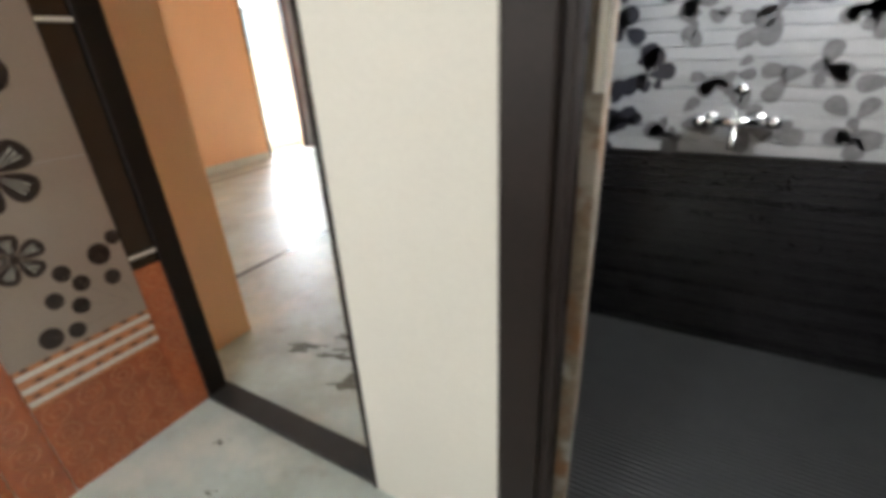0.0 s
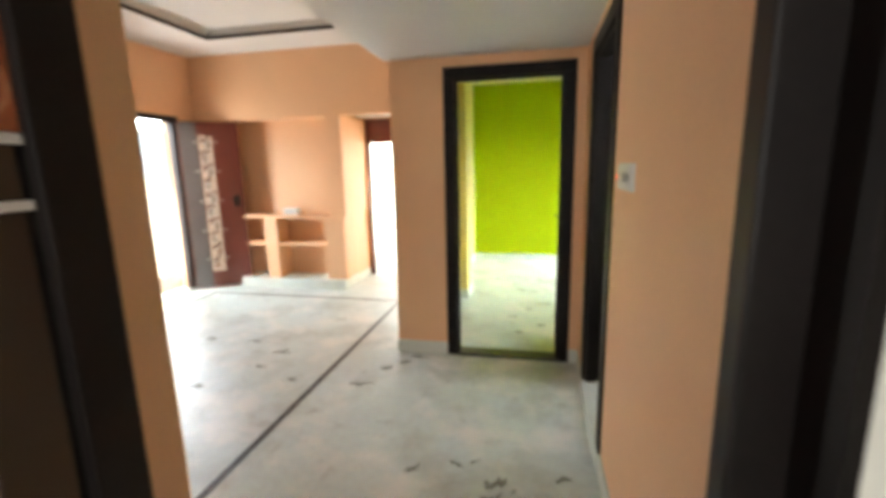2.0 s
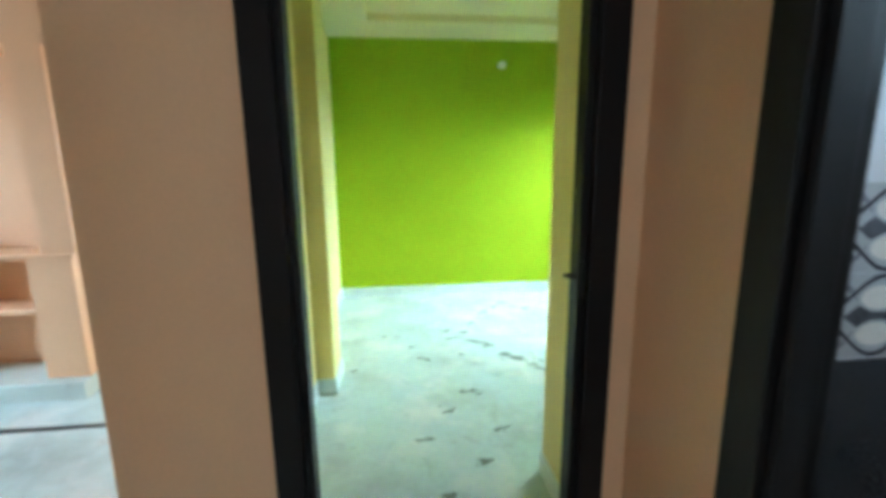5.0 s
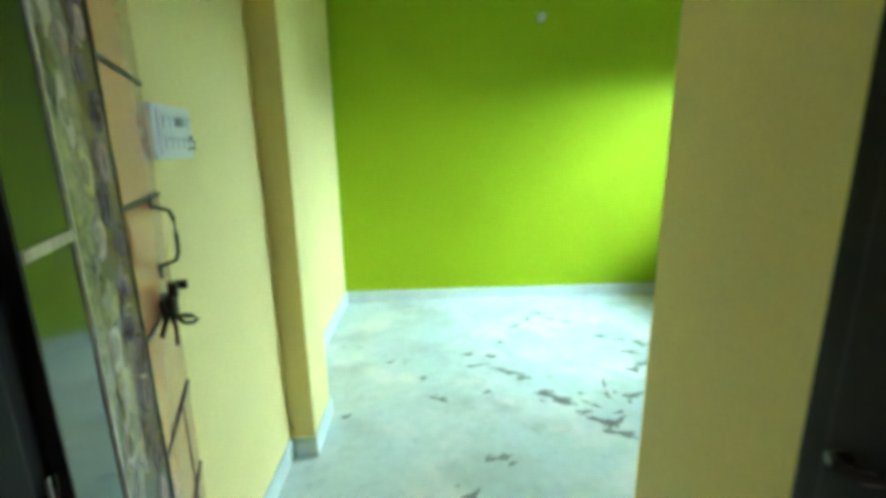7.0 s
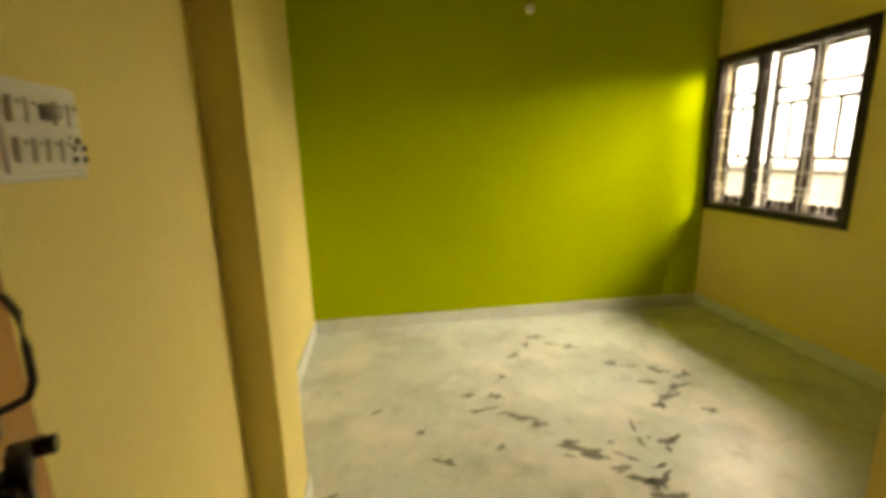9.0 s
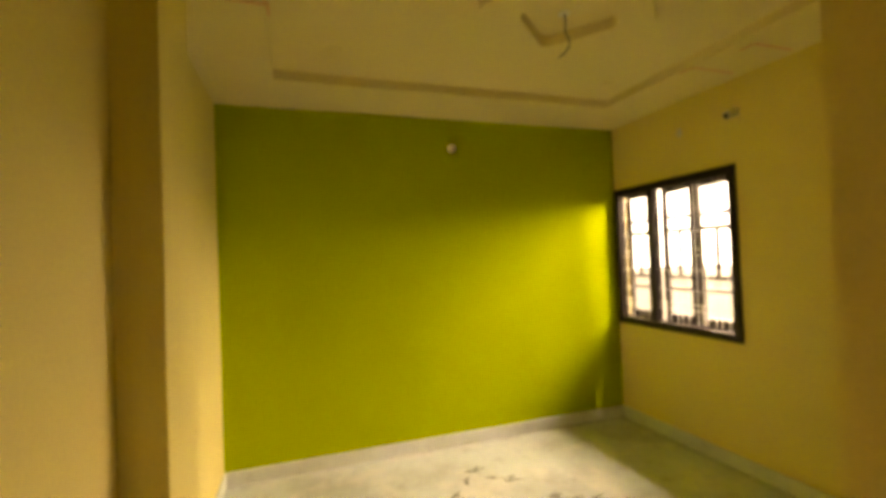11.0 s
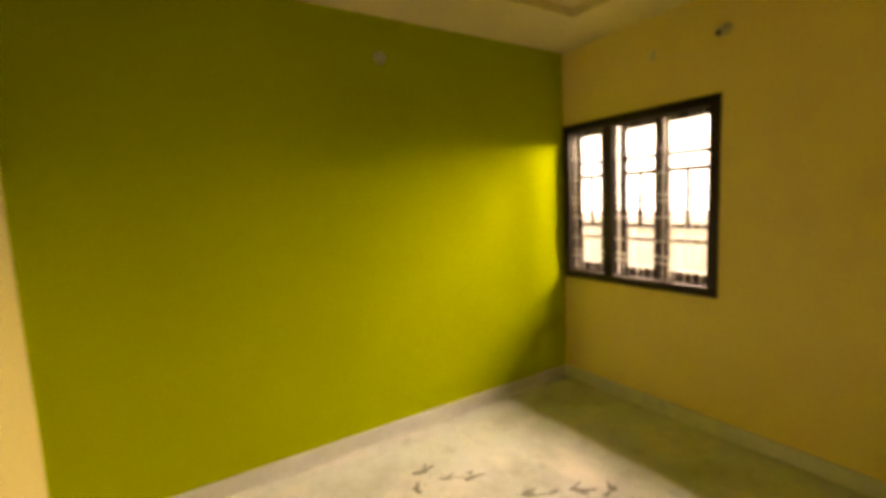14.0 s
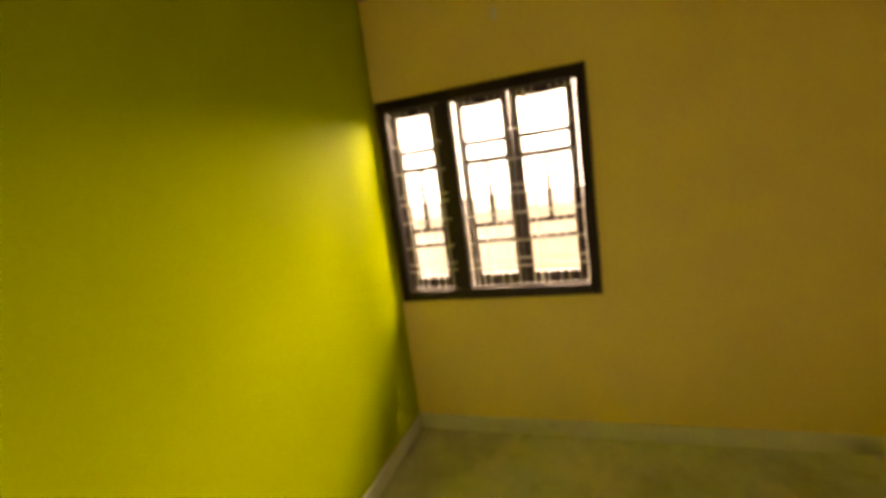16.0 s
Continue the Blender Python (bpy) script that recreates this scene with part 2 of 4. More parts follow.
# ---- floors ----
floor = structure("floor", boxes((-3.42, 1.07, -2.62, 1.75, -0.12, 0), (-0.30, 3.14, 0.0, 3.6, -0.12, -0.0005), (-1.6, -0.3, 1.75, 3.25, -0.12, -0.001)), FLOOR,
          "cloudy grey-white marble floor with muddy stains", "floor")
structure("floor_kitchen", boxes((0.15, 2.8, -5.2, -2.62, -0.12, 0.0008)), FLOOR, "cloudy grey marble floor beside a threshold", "floor")
for r in ((-0.72, -0.68, -2.4, 1.27), (-3.06, -3.02, -2.4, 1.27), (-3.06, -0.68, 1.27, 1.31)):
    structure("floor_strip", boxes((*r, -0.003, 0.003)), STRIP, "thin black stone strip set into the marble floor", "trim")

# ---- hall walls ----
SOF = 2.19
structure("wall_green_door", boxes((-0.30, 0.10, 0, 0.11, 0, 2.9), (0.996, 1.065, 0, 0.11, 0, 2.9), (0.10, 0.996, 0, 0.11, 2.115, 2.9)), PEACH,
          "peach painted wall round a dark door frame")
structure("wall_passage_side", boxes((-0.30, -0.205, 0.11, 3.3, 0, 2.9)), PEACH, "peach painted side wall of a passage")
structure("wall_hall_east", boxes((1.065, 1.18, -2.62, -1.195, 0, 2.9), (1.065, 1.18, -0.355, 0.11, 0, 2.9), (1.065, 1.18, -1.195, -0.355, 2.12, 2.9), (1.065, 1.18, -1.195, -0.355, -0.1, 0.05)), PEACH,
          "peach painted hall wall beside a bathroom door")
structure("wall_entrance", boxes((-3.65, -3.4, -3.0, 0.64, 0, 3.0), (-3.65, -3.4, 1.43, 2.9, 0, 3.0), (-3.65, -3.4, 0.64, 1.43, 2.09, 3.0)), PEACH,
          "orange-peach painted wall round the entrance door")
structure("wall_shelf", boxes((-3.4, -0.30, 1.68, 1.80, 2.05, 3.0)), PEACH, "peach plastered wall above a recessed niche")
structure("wall_niche", boxes((-3.4, -1.63, 1.95, 2.1, 0, 2.05), (-3.4, -1.63, 1.80, 2.1, 2.05, 2.2)), PEACH, "peach plastered back of a recessed niche")
structure("wall_niche_pier", boxes((-1.66, -1.47, 1.68, 2.45, 0.895, 2.05), (-1.66, -1.495, 1.962, 2.45, 0, 0.895)), PEACH, "peach plastered pier beside a passage")
structure("wall_passage_end", boxes((-1.63, -0.30, 2.45, 2.57, 2.08, 3.0), (-1.9, -1.47, 2.45, 2.57, 0, 3.0)), PEACH, "peach wall above a balcony doorway")
structure("ceiling_passage", boxes((-1.5, -0.30, 1.80, 2.45, 2.10, 2.2)), SOFFIT, "white plastered passage ceiling", "ceiling")
structure("wall_hall_south", boxes((-3.4, -0.30, -2.73, -2.615, 0, 3.0), (-0.30, 0.088, -2.73, -2.615, 0, 3.0)), PEACH, "peach painted hall wall")
structure("wall_doorway_return", boxes((-0.32, -0.11, -2.614, -2.31, 0, 2.9)), PEACH, "narrow peach wall return beside a doorway")
structure("ceiling_hall", boxes((-3.4, -0.3, -2.62, -2.0, 2.8, 3.0), (-3.4, -0.3, 1.14, 1.68, 2.8, 3.0), (-3.4, -2.66, -2.0, 1.14, 2.8, 3.0), (-0.75, -0.3, -2.0, 1.14, 2.8, 3.0), (-2.66, -0.75, -2.0, 1.14, 2.9, 3.0)), SOFFIT,
          "white plaster ceiling with a recessed tray", "ceiling")
# Brown strip draws the shadow line under the tray's dropped border.
structure("tray_edge_shade", boxes((-2.66, -0.75, 1.125, 1.14, 2.803, 2.835), (-2.66, -2.645, -2.0, 1.125, 2.803, 2.835), (-0.765, -0.75, -2.0, 1.125, 2.803, 2.835)), BROWN,
          "thin dark strip standing in for the shadow edge round the ceiling tray", "trim")
structure("ceiling_loft", boxes((-0.33, 1.065, -2.62, -0.001, SOF, 2.32), (-0.33, -0.28, -2.62, -0.001, 2.32, 2.9)), SOFFIT, "low white plaster soffit under a loft", "ceiling")
structure("roof_slab", boxes((-3.65, 3.3, -5.4, 3.75, 3.0, 3.2)), SOFFIT, "flat concrete roof slab", "ceiling")


# ---- door frames ----
def door_frame(name, x0, x1, top, depth, width, m, label, material=BLACK, sill=None):
    """Frame in the x, z plane of its own, its hall face at y = 0, depth along +y, outer edges x0 and x1."""
    ob = thing(name, label, "door frame", m, kind="structure")
    part("jamb", boxes((x0, x0 + width, 0, depth, 0, top - width), bevel=0.006), material, ob)
    part("jamb", boxes((x1 - width, x1, 0, depth, 0, top - width), bevel=0.006), material, ob)
    part("head", boxes((x0, x1, 0, depth, top - width, top), bevel=0.006), material, ob)
    r = 0.022
    part("rebate", boxes((x0 + width, x0 + width + r, depth * 0.15, depth * 0.62, 0, top - width - r), (x1 - width - r, x1 - width, depth * 0.15, depth * 0.62, 0, top - width - r), (x0 + width, x1 - width, depth * 0.15, depth * 0.62, top - width - r, top - width), bevel=0.003), material, ob)
    if sill:
        part("sill", boxes((x0 + width, x1 - width, -0.004, depth, 0, sill), bevel=0.004), STRIP, ob, "black stone door sill")
    return ob


door_frame("door_frame_green", 0.095, 1.0, 2.12, 0.125, 0.075, pose(0, -0.012, 0), "black enamelled door frame of the lime green room", sill=0.022)
door_frame("door_frame_bath", 0.0, 0.845, 2.04, 0.13, 0.085, pose(1.053, -0.352, 0.085, 0, 0, -90), "black enamelled bathroom door frame on a raised sill")
structure("sill_bath", boxes((1.045, 1.2, -1.2, -0.35, 0.0, 0.085), bevel=0.006), SKIRT, "raised grey marble bathroom sill", "trim")
kf = thing("door_frame_kitchen", "black enamelled kitchen door frame with a stone sill", "door frame", kind="structure")
part("jamb", boxes((0.09, 0.168, -2.724, -2.645, 0, 2.05), bevel=0.005), BLACK, kf)
part("jamb", boxes((0.958, 1.03, -2.66, -2.612, 0, 2.05), bevel=0.005), BLACK, kf)
part("lining", boxes((1.016, 1.0325, -2.7325, -2.66, 0, 2.05)), BLACK, kf)
part("head", boxes((0.09, 1.03, -2.70, -2.62, 2.05, 2.12), bevel=0.005), BLACK, kf)
structure("sill_kitchen", boxes((0.152, 1.03, -2.728, -2.63, 0, 0.02), bevel=0.004), STRIP, "black stone kitchen door sill", "trim")
door_frame("door_frame_washroom", 1.447, 2.25, 2.12, 0.12, 0.095, pose(0, -2.735, 0), "dark brown enamelled washroom door frame", BROWN)
door_frame("door_frame_entrance", -1.43, -0.64, 2.09, 0.12, 0.05, pose(-3.41, 0, 0, 0, 0, 90) @ Matrix.Diagonal((-1, 1, 1, 1)), "dark entrance door frame", BROWN)

# ---- kitchen shell ----
structure("wall_kitchen_front", boxes((1.0325, 1.447, -2.73, -2.615, 0, 2.9), (2.25, 2.8, -2.73, -2.615, 0, 2.9), (1.447, 2.25, -2.73, -2.615, 2.12, 2.9), (0.09, 1.03, -2.73, -2.615, 2.12, 2.9)), WHITE,
          "off-white painted wall between two doorways")
structure("wall_kitchen_west", boxes((-0.02, 0.14, -5.2, -2.72, 0, 2.9)), WHITE, "wall behind the patterned kitchen tiles")
# The high gap in this wall is invented for the washroom's fill lamp.
structure("wall_kitchen_east", boxes((2.8, 2.92, -5.2, -1.1, 0, 1.95), (2.8, 2.92, -5.2, -2.3, 1.95, 2.9), (2.8, 2.92, -1.7, -1.1, 1.95, 2.9), (2.8, 2.92, -2.3, -1.7, 2.45, 2.9)), WHITE, "off-white painted wall")
structure("wall_kitchen_south", boxes((-0.02, 0.35, -5.32, -5.2, 0, 2.9), (0.9, 2.92, -5.32, -5.2, 0, 2.9), (0.35, 0.9, -5.32, -5.2, 0, 1.0), (0.35, 0.9, -5.32, -5.2, 2.2, 2.9)), WHITE, "off-white painted wall with an unseen opening added for light")
structure("ceiling_kitchen", boxes((-0.02, 2.92, -5.32, -2.615, 2.75, 2.9)), SOFFIT, "white plaster ceiling", "ceiling")

# ---- bathroom shells ----
structure("wall_bath_north", boxes((1.18, 2.6, -0.10, 0.11, 0, 2.9)), TILE_PALE, "pale glazed bathroom wall tiles")
# The high gap in this wall is invented for the bathroom's fill lamp.
structure("wall_bath_east", boxes((2.6, 2.72, -1.3, 0.11, 0, 1.95), (2.6, 2.72, -1.3, -0.85, 1.95, 2.9), (2.6, 2.72, -0.35, 0.11, 1.95, 2.9), (2.6, 2.72, -0.85, -0.35, 2.45, 2.9)), TILE_PALE, "pale glazed bathroom wall tiles")
structure("wall_bath_divider", boxes((1.18, 2.8, -1.42, -1.30, 0, 2.9)), TILE_PALE, "tiled wall between two bathrooms")
structure("floor_bath", boxes((1.2, 2.6, -1.3, -0.10, -0.1, 0.07)), RIB_FLOOR, "charcoal bathroom floor tiles", "floor")
structure("ceiling_bath", boxes((1.18, 2.8, -2.615, 0.11, 2.6, 2.75)), SOFFIT, "white plaster ceiling", "ceiling")
washroom_floor = structure("floor_washroom", boxes((1.18, 2.8, -2.615, -1.42, -0.12, -0.004)), RIB_FLOOR, "charcoal ribbed washroom floor", "floor")

# ---- lime green room ----
CZ = 2.63
structure("wall_green", boxes((-0.205, 3.12, 3.565, 3.68, 0, 2.9)), GREEN, "plain lime green painted feature wall")
structure("wall_window", boxes((3.12, 3.27, 0.55, 2.385, 0, 2.9), (3.12, 3.27, 3.55, 3.68, 0, 2.9), (3.12, 3.27, 2.385, 3.55, 0, 0.87), (3.12, 3.27, 2.385, 3.55, 2.06, 2.9)), CREAM, "pale yellow painted wall round a window")
structure("wall_room_south", boxes((1.06, 3.12, 0.55, 0.655, 0, 2.9), (1.06, 1.18, 0.11, 0.55, 0, 2.9)), CREAM, "pale yellow painted wall at the room entry")
structure("wall_room_west", boxes((-0.205, -0.088, 0.11, 1.487, 0, 2.9), (-0.205, -0.19, 1.80, 3.565, 0, 2.9)), CREAM, "pale yellow painted wall beside a door")
structure("pillar", boxes((-0.205, 0.02, 1.487, 1.80, 0, 2.9), bevel=0.004), CREAM, "pale yellow painted pillar standing out of the wall", "pillar")
structure("wall_door_inside", boxes((-0.088, 0.10, 0.11, 0.116, 0, 2.9), (0.996, 1.06, 0.11, 0.116, 0, 2.9), (0.10, 0.996, 0.11, 0.116, 2.115, 2.9)), CREAM, "pale yellow painted wall over the door")
structure("ceiling_room", boxes((-0.205, 3.12, 3.04, 3.565, CZ, 2.9), (-0.205, 3.12, 0.11, 0.95, CZ, 2.9), (-0.205, 0.22, 0.95, 3.04, CZ, 2.9), (2.65, 3.12, 0.95, 3.04, CZ, 2.9), (0.22, 2.65, 0.95, 3.04, 2.69, 2.9)), CEIL,
          "plaster false ceiling with a shallow tray", "ceiling")


def skirting(rows, name="baseboard"):
    for r in rows:
        structure(name, boxes((*r, 0, 0.1), bevel=0.003), SKIRT, "low grey-white marble skirting", "skirting")


skirting([(-0.19, 3.108, 3.553, 3.565), (3.108, 3.12, 0.655, 3.565), (-0.088, -0.076, 0.13, 1.475), (-0.088, 0.032, 1.475, 1.487), (0.02, 0.032, 1.487, 1.812), (-0.19, -0.178, 1.80, 3.553),
          (1.072, 3.108, 0.655, 0.667), (1.048, 1.06, 0.13, 0.667), (-0.31, 0.095, -0.012, 0.0), (-0.312, -0.30, 0.0, 2.45), (1.0, 1.053, -0.012, 0), (1.053, 1.065, -0.345, -0.012), (1.053, 1.065, -2.6, -1.205),
          (-3.4, -3.388, -2.6, 0.64), (-1.495, -1.483, 1.962, 2.44), (-3.4, -0.32, -2.615, -2.603)])

# ---- window of the lime green room ----
win = thing("window_1", "dark brown three-light window with a white metal grille", "window", kind="structure")
WY0, WY1, WZ0, WZ1 = 2.375, 3.553, 0.86, 2.065
FW = 0.06
part("window_frame", boxes((3.105, 3.19, WY0, WY0 + FW, WZ0, WZ1), (3.105, 3.19, WY1 - FW, WY1, WZ0, WZ1), (3.105, 3.19, WY0 + FW, WY1 - FW, WZ1 - FW, WZ1), (3.105, 3.19, WY0 + FW, WY1 - FW, WZ0, WZ0 + FW), bevel=0.005), BROWN, win)
part("mullion", boxes((3.108, 3.188, 3.103, 3.168, WZ0 + FW, WZ1 - FW), bevel=0.006), BROWN, win)
z0, z1 = WZ0 + FW, WZ1 - FW
for y0, y1 in ((3.22, 3.505), (2.79, 3.10), (2.44, 2.786)):
    st = 0.045
    sash = part("sash", boxes((3.20, 3.235, y0, y0 + st, z0, z1), (3.20, 3.235, y1 - st, y1, z0, z1), (3.20, 3.235, y0 + st, y1 - st, z1 - 0.035, z1), (3.20, 3.235, y0 + st, y1 - st, z0, z0 + 0.065), bevel=0.004), BROWN, win, "dark brown outer sash frame")
    mid = (y0 + y1) / 2
    for z in (1.763, 1.66, 1.284, 1.186):
        part("glazing_bar", boxes((3.207, 3.226, y0 + st, y1 - st, z - 0.014, z + 0.014)), BROWN, sash)
    part("glazing_bar", boxes((3.208, 3.225, mid - 0.012, mid + 0.012, 1.298, 1.646)), BROWN, sash)
part("jamb_lining", boxes((3.19, 3.24, 3.168, 3.22, z0, z1)), BROWN, win)
# White metal grilles; the frame's dark brown stands in for shade on it.
for g0, g1, lights in ((3.172, 3.489, ((3.172, 3.489),)), (2.439, 3.099, ((2.77, 3.099), (2.439, 2.77)))):
    gx = 3.13
    grille = part("grille", boxes((gx, gx + 0.006, g0, g0 + 0.006, z0 + 0.004, z1 - 0.004), (gx, gx + 0.006, g1 - 0.006, g1, z0 + 0.004, z1 - 0.004), (gx, gx + 0.01, g0 + 0.01, g1 - 0.01, z1 - 0.014, z1 - 0.004), (gx, gx + 0.01, g0 + 0.01, g1 - 0.01, z0 + 0.004, z0 + 0.014)), BROWN, win, "white metal grille with its frame darkened in place of shade")
    for z in (1.80, 1.64, 1.50, 1.455, 1.345, 1.187, 1.085, 1.04):
        part("bar", tube([(gx + 0.005, g0 + 0.005, z), (gx + 0.005, g1 - 0.005, z)], 0.0042, 6), STEEL, grille)
    for l0, l1 in lights:
        w, mid = l1 - l0, (l0 + l1) / 2
        for f, top in ((-0.2, 1.345), (-0.07, 1.50), (0.14, 1.345), (0.26, 1.085)):
            part("bar", tube([(gx + 0.005, mid + f * w, z0 + 0.008), (gx + 0.005, mid + f * w, top)], 0.0034, 6), STEEL, grille)
        for f in (-0.26, -0.14, 0.14, 0.26):
            part("bar", tube([(gx + 0.005, mid + f * w, z1 - 0.055), (gx + 0.005, mid + f * w, z1 - 0.01)], 0.0032, 6), STEEL, grille)
        part("bar", tube([(gx + 0.005, mid - 0.29 * w, z1 - 0.055), (gx + 0.005, mid + 0.29 * w, z1 - 0.055)], 0.0032, 6), STEEL, grille)
        for e in (l0 + 0.042, l1 - 0.042):
            part("bar", tube([(gx + 0.005, e, z0 + 0.01), (gx + 0.005, e, z1 - 0.01)], 0.0034, 6), STEEL, grille)
part("window_sill", boxes((3.19, 3.3, WY0 + 0.012, WY1 - 0.005, WZ0 + 0.012, WZ0 + 0.03)), SKIRT, win)
part("stay_rod", tube([(3.15, 2.685, WZ0 + 0.07), (3.155, 2.69, WZ0 + 0.55), (3.15, 2.70, WZ1 - 0.075)], 0.006, 6), STEEL, win, "white metal stay rod")

# ---- ceiling details of the lime green room ----
def ring_outline(r, round_, c):
    pts = []
    for k in range(4):
        a = k * 90
        for j in range(7):
            b = radians(a + j * 15)
            cx, cy = (r - round_) * (1 if k in (0, 3) else -1), (r - round_) * (1 if k in (0, 1) else -1)
            pts.append((c[0] + cx + round_ * math.cos(b), c[1] + cy + round_ * math.sin(b)))
    return pts


bm = bmesh.new()
o, i = ring_outline(0.36, 0.10, (0, 0)), ring_outline(0.20, 0.06, (0, 0))
lower = [[bm.verts.new((*p, 0)) for p in q] for q in (o, i)]
upper = [[bm.verts.new((*p, 0.055)) for p in q] for q in (o, i)]
for k in range(len(o)):
    j = (k + 1) % len(o)
    bm.faces.new((lower[0][k], lower[0][j], lower[1][j], lower[1][k]))
    bm.faces.new((lower[0][k], lower[0][j], upper[0][j], upper[0][k]))
    bm.faces.new((lower[1][k], lower[1][j], upper[1][j], upper[1][k]))
bmesh.ops.recalc_face_normals(bm, faces=bm.faces)
bm.transform(pose(1.62, 2.02, 2.635, 0, 0, 42))
structure("ceiling_ring", bm, CEIL, "raised rounded plaster ring on the ceiling", "ceiling trim")
wire = thing("ceiling_wire", "loose dark wire hanging from a ceiling hook", "wire", pose(1.61, 2.05, 2.69))
part("wire", tube([(0, 0, 0), (0.004, 0.0, -0.05), (0.002, 0.004, -0.09), (0.02, 0.0, -0.13), (0.018, 0.0, -0.17), (-0.01, 0.0, -0.205), (-0.04, 0.004, -0.225)], 0.004, 6), BROWN, wire)
part("hook_plate", disc(0.03, 0.008, "Z", (0, 0, -0.004)), PLASTIC, wire)
# Shallow plaster steps; the peach colour paints in their shading.
for x, y, dx in ((-0.16, 1.80, 0.40), (-0.16, 2.22, 0.40), (3.02, 2.28, -0.34), (3.06, 1.95, -0.30), (-0.16, 2.62, 0.0)):
    if dx:
        structure("ceiling_groove", boxes((x, x + dx, y, y + 0.012, CZ - 0.007, CZ + 0.01), (x + dx - 0.006, x + dx + 0.006, y + 0.012, y + 0.09, CZ - 0.007, CZ + 0.01)), PEACH, "thin plaster ledge on the ceiling, coloured darker for its shading", "ceiling trim")
for x, y in ((0.55, 2.70), (2.45, 2.75), (2.3, 1.2)):
    dl = thing("ceiling_plate", "small round plaster cover plate on the ceiling", "cover plate", pose(x, y, 2.69), "ceiling cover plates")
    part("plate", disc(0.045, 0.012, "Z", (0, 0, -0.006), top=0.05), CEIL, dl)
    part("rim", tube([(0.047 * math.cos(a * math.tau / 20), 0.047 * math.sin(a * math.tau / 20), -0.011) for a in range(20)], 0.004, 6, True), CEIL, dl)


# ---- small wall fittings ----
def bulb_holder(m, label):
    ob = thing("bulb_holder", label, "bulb holder", m, "angled bulb holders")
    smooth(part("base", disc(0.032, 0.018, "X", (0.009, 0, 0), 20, 0.026), PLASTIC, ob))
    a = disc(0.021, 0.075, "Z", (0, 0, 0), 18, 0.024)
    a.transform(pose(0.045, 0, -0.018, 0, 118, 0))
    smooth(part("socket", a, PLASTIC, ob))
    b = disc(0.018, 0.006, "Z", (0, 0, 0), 18)
    b.transform(pose(0.080, 0, -0.036, 0, 118, 0))
    part("opening", b, DARKHOLE, ob, "dark empty bulb socket")
    return ob


bulb_holder(pose(-0.088, 1.35, 2.345), "white angled bulb holder without bulb on a yellow wall")
bulb_holder(pose(3.12, 2.36, 2.41, 0, 0, 180), "white angled bulb holder without bulb above a window")
plate = thing("wall_plate", "small round white cover plate on the lime green wall", "cover plate", pose(1.54, 3.565, 2.392))
smooth(part("plate", disc(0.036, 0.014, "Y", (0, -0.007, 0)), PLASTIC, plate))
part("screw", disc(0.005, 0.004, "Y", (0, -0.016, 0), 10), PLASTIC_GREY, plate)
hk = thing("wall_hook", "small white curtain hook above the window", "hook", pose(3.12, 2.80, 2.39))
part("bracket", boxes((-0.012, 0, -0.012, 0.012, -0.03, 0.03), bevel=0.002), PLASTIC, hk)
part("hook", tube([(-0.01, 0, -0.015), (-0.035, 0, -0.018), (-0.04, 0, 0.0)], 0.004, 6), PLASTIC, hk)


def switchboard(m, w, h, label, rows, deep=0.0):
    """A board in its own x, z plane, standing out along -y."""
    ob = thing("switchboard", label, "switchboard", m)
    part("box", boxes((-w / 2, w / 2, -0.03, 0, -h / 2, h / 2), bevel=0.006), PLASTIC, ob)
    part("plate", boxes((-w / 2 + 0.012, w / 2 - 0.012, -0.036, -0.03, -h / 2 + 0.010, h / 2 - 0.010), bevel=0.003), PLASTIC, ob)
    n = max(len(r) for r in rows)
    pitch = (w - 0.04) / n
    rh = (h - 0.03) / len(rows)
    for ri, r in enumerate(rows):
        z = h / 2 - 0.015 - rh * (ri + 0.5)
        for k, kind in enumerate(r):
            x = -w / 2 + 0.02 + pitch * (k + 0.5)
            if kind == "s":
                bm = boxes((x - pitch * 0.36, x + pitch * 0.36, -0.0435, -0.036, z - rh * 0.32, z + rh * 0.32), bevel=0.002)
                bmesh.ops.rotate(bm, verts=bm.verts, cent=(x, -0.036, z), matrix=Matrix.Rotation(radians(5), 3, "X"))
                sw = part("switch", bm, PLASTIC, ob)
                part("mark", boxes((x - 0.002, x + 0.002, -0.047, -0.0445, z + rh * 0.12, z + rh * 0.22)), PLASTIC_GREY, sw)
            elif kind == "k":
                smooth(part("fan_knob", disc(min(pitch, rh) * 0.42, 0.02, "Y", (x, -0.045, z), 24), PLASTIC_GREY, ob, "round grey fan regulator knob"))
            elif kind == "g":
                part("indicator", boxes((x - pitch * 0.3, x + pitch * 0.3, -0.042, -0.036, z - rh * 0.28, z + rh * 0.28), bevel=0.002), RED, ob, "red indicator switch")
                part("lamp", boxes((x, x + pitch * 0.22, -0.044, -0.042, z - 0.006, z + 0.006)), GLOW, ob, "glowing red indicator lamp")
            elif kind == "o":
                so = part("socket", boxes((x - pitch * 0.46, x + pitch * 0.46, -0.041, -0.036, z - rh * 0.42, z + rh * 0.42), bevel=0.002), PLASTIC, ob)
                for dx, dz in ((0, 0.013), (-0.011, 0.003), (0.011, 0.003), (-0.010, -0.012), (0.010, -0.012)):
                    part("hole", disc(0.0042 if dz < 0.01 else 0.005, 0.004, "Y", (x + dx, -0.0415, z + dz), 12), DARKHOLE, so)
    ob.matrix_world = m @ Matrix.Translation((0, deep, 0))
    return ob


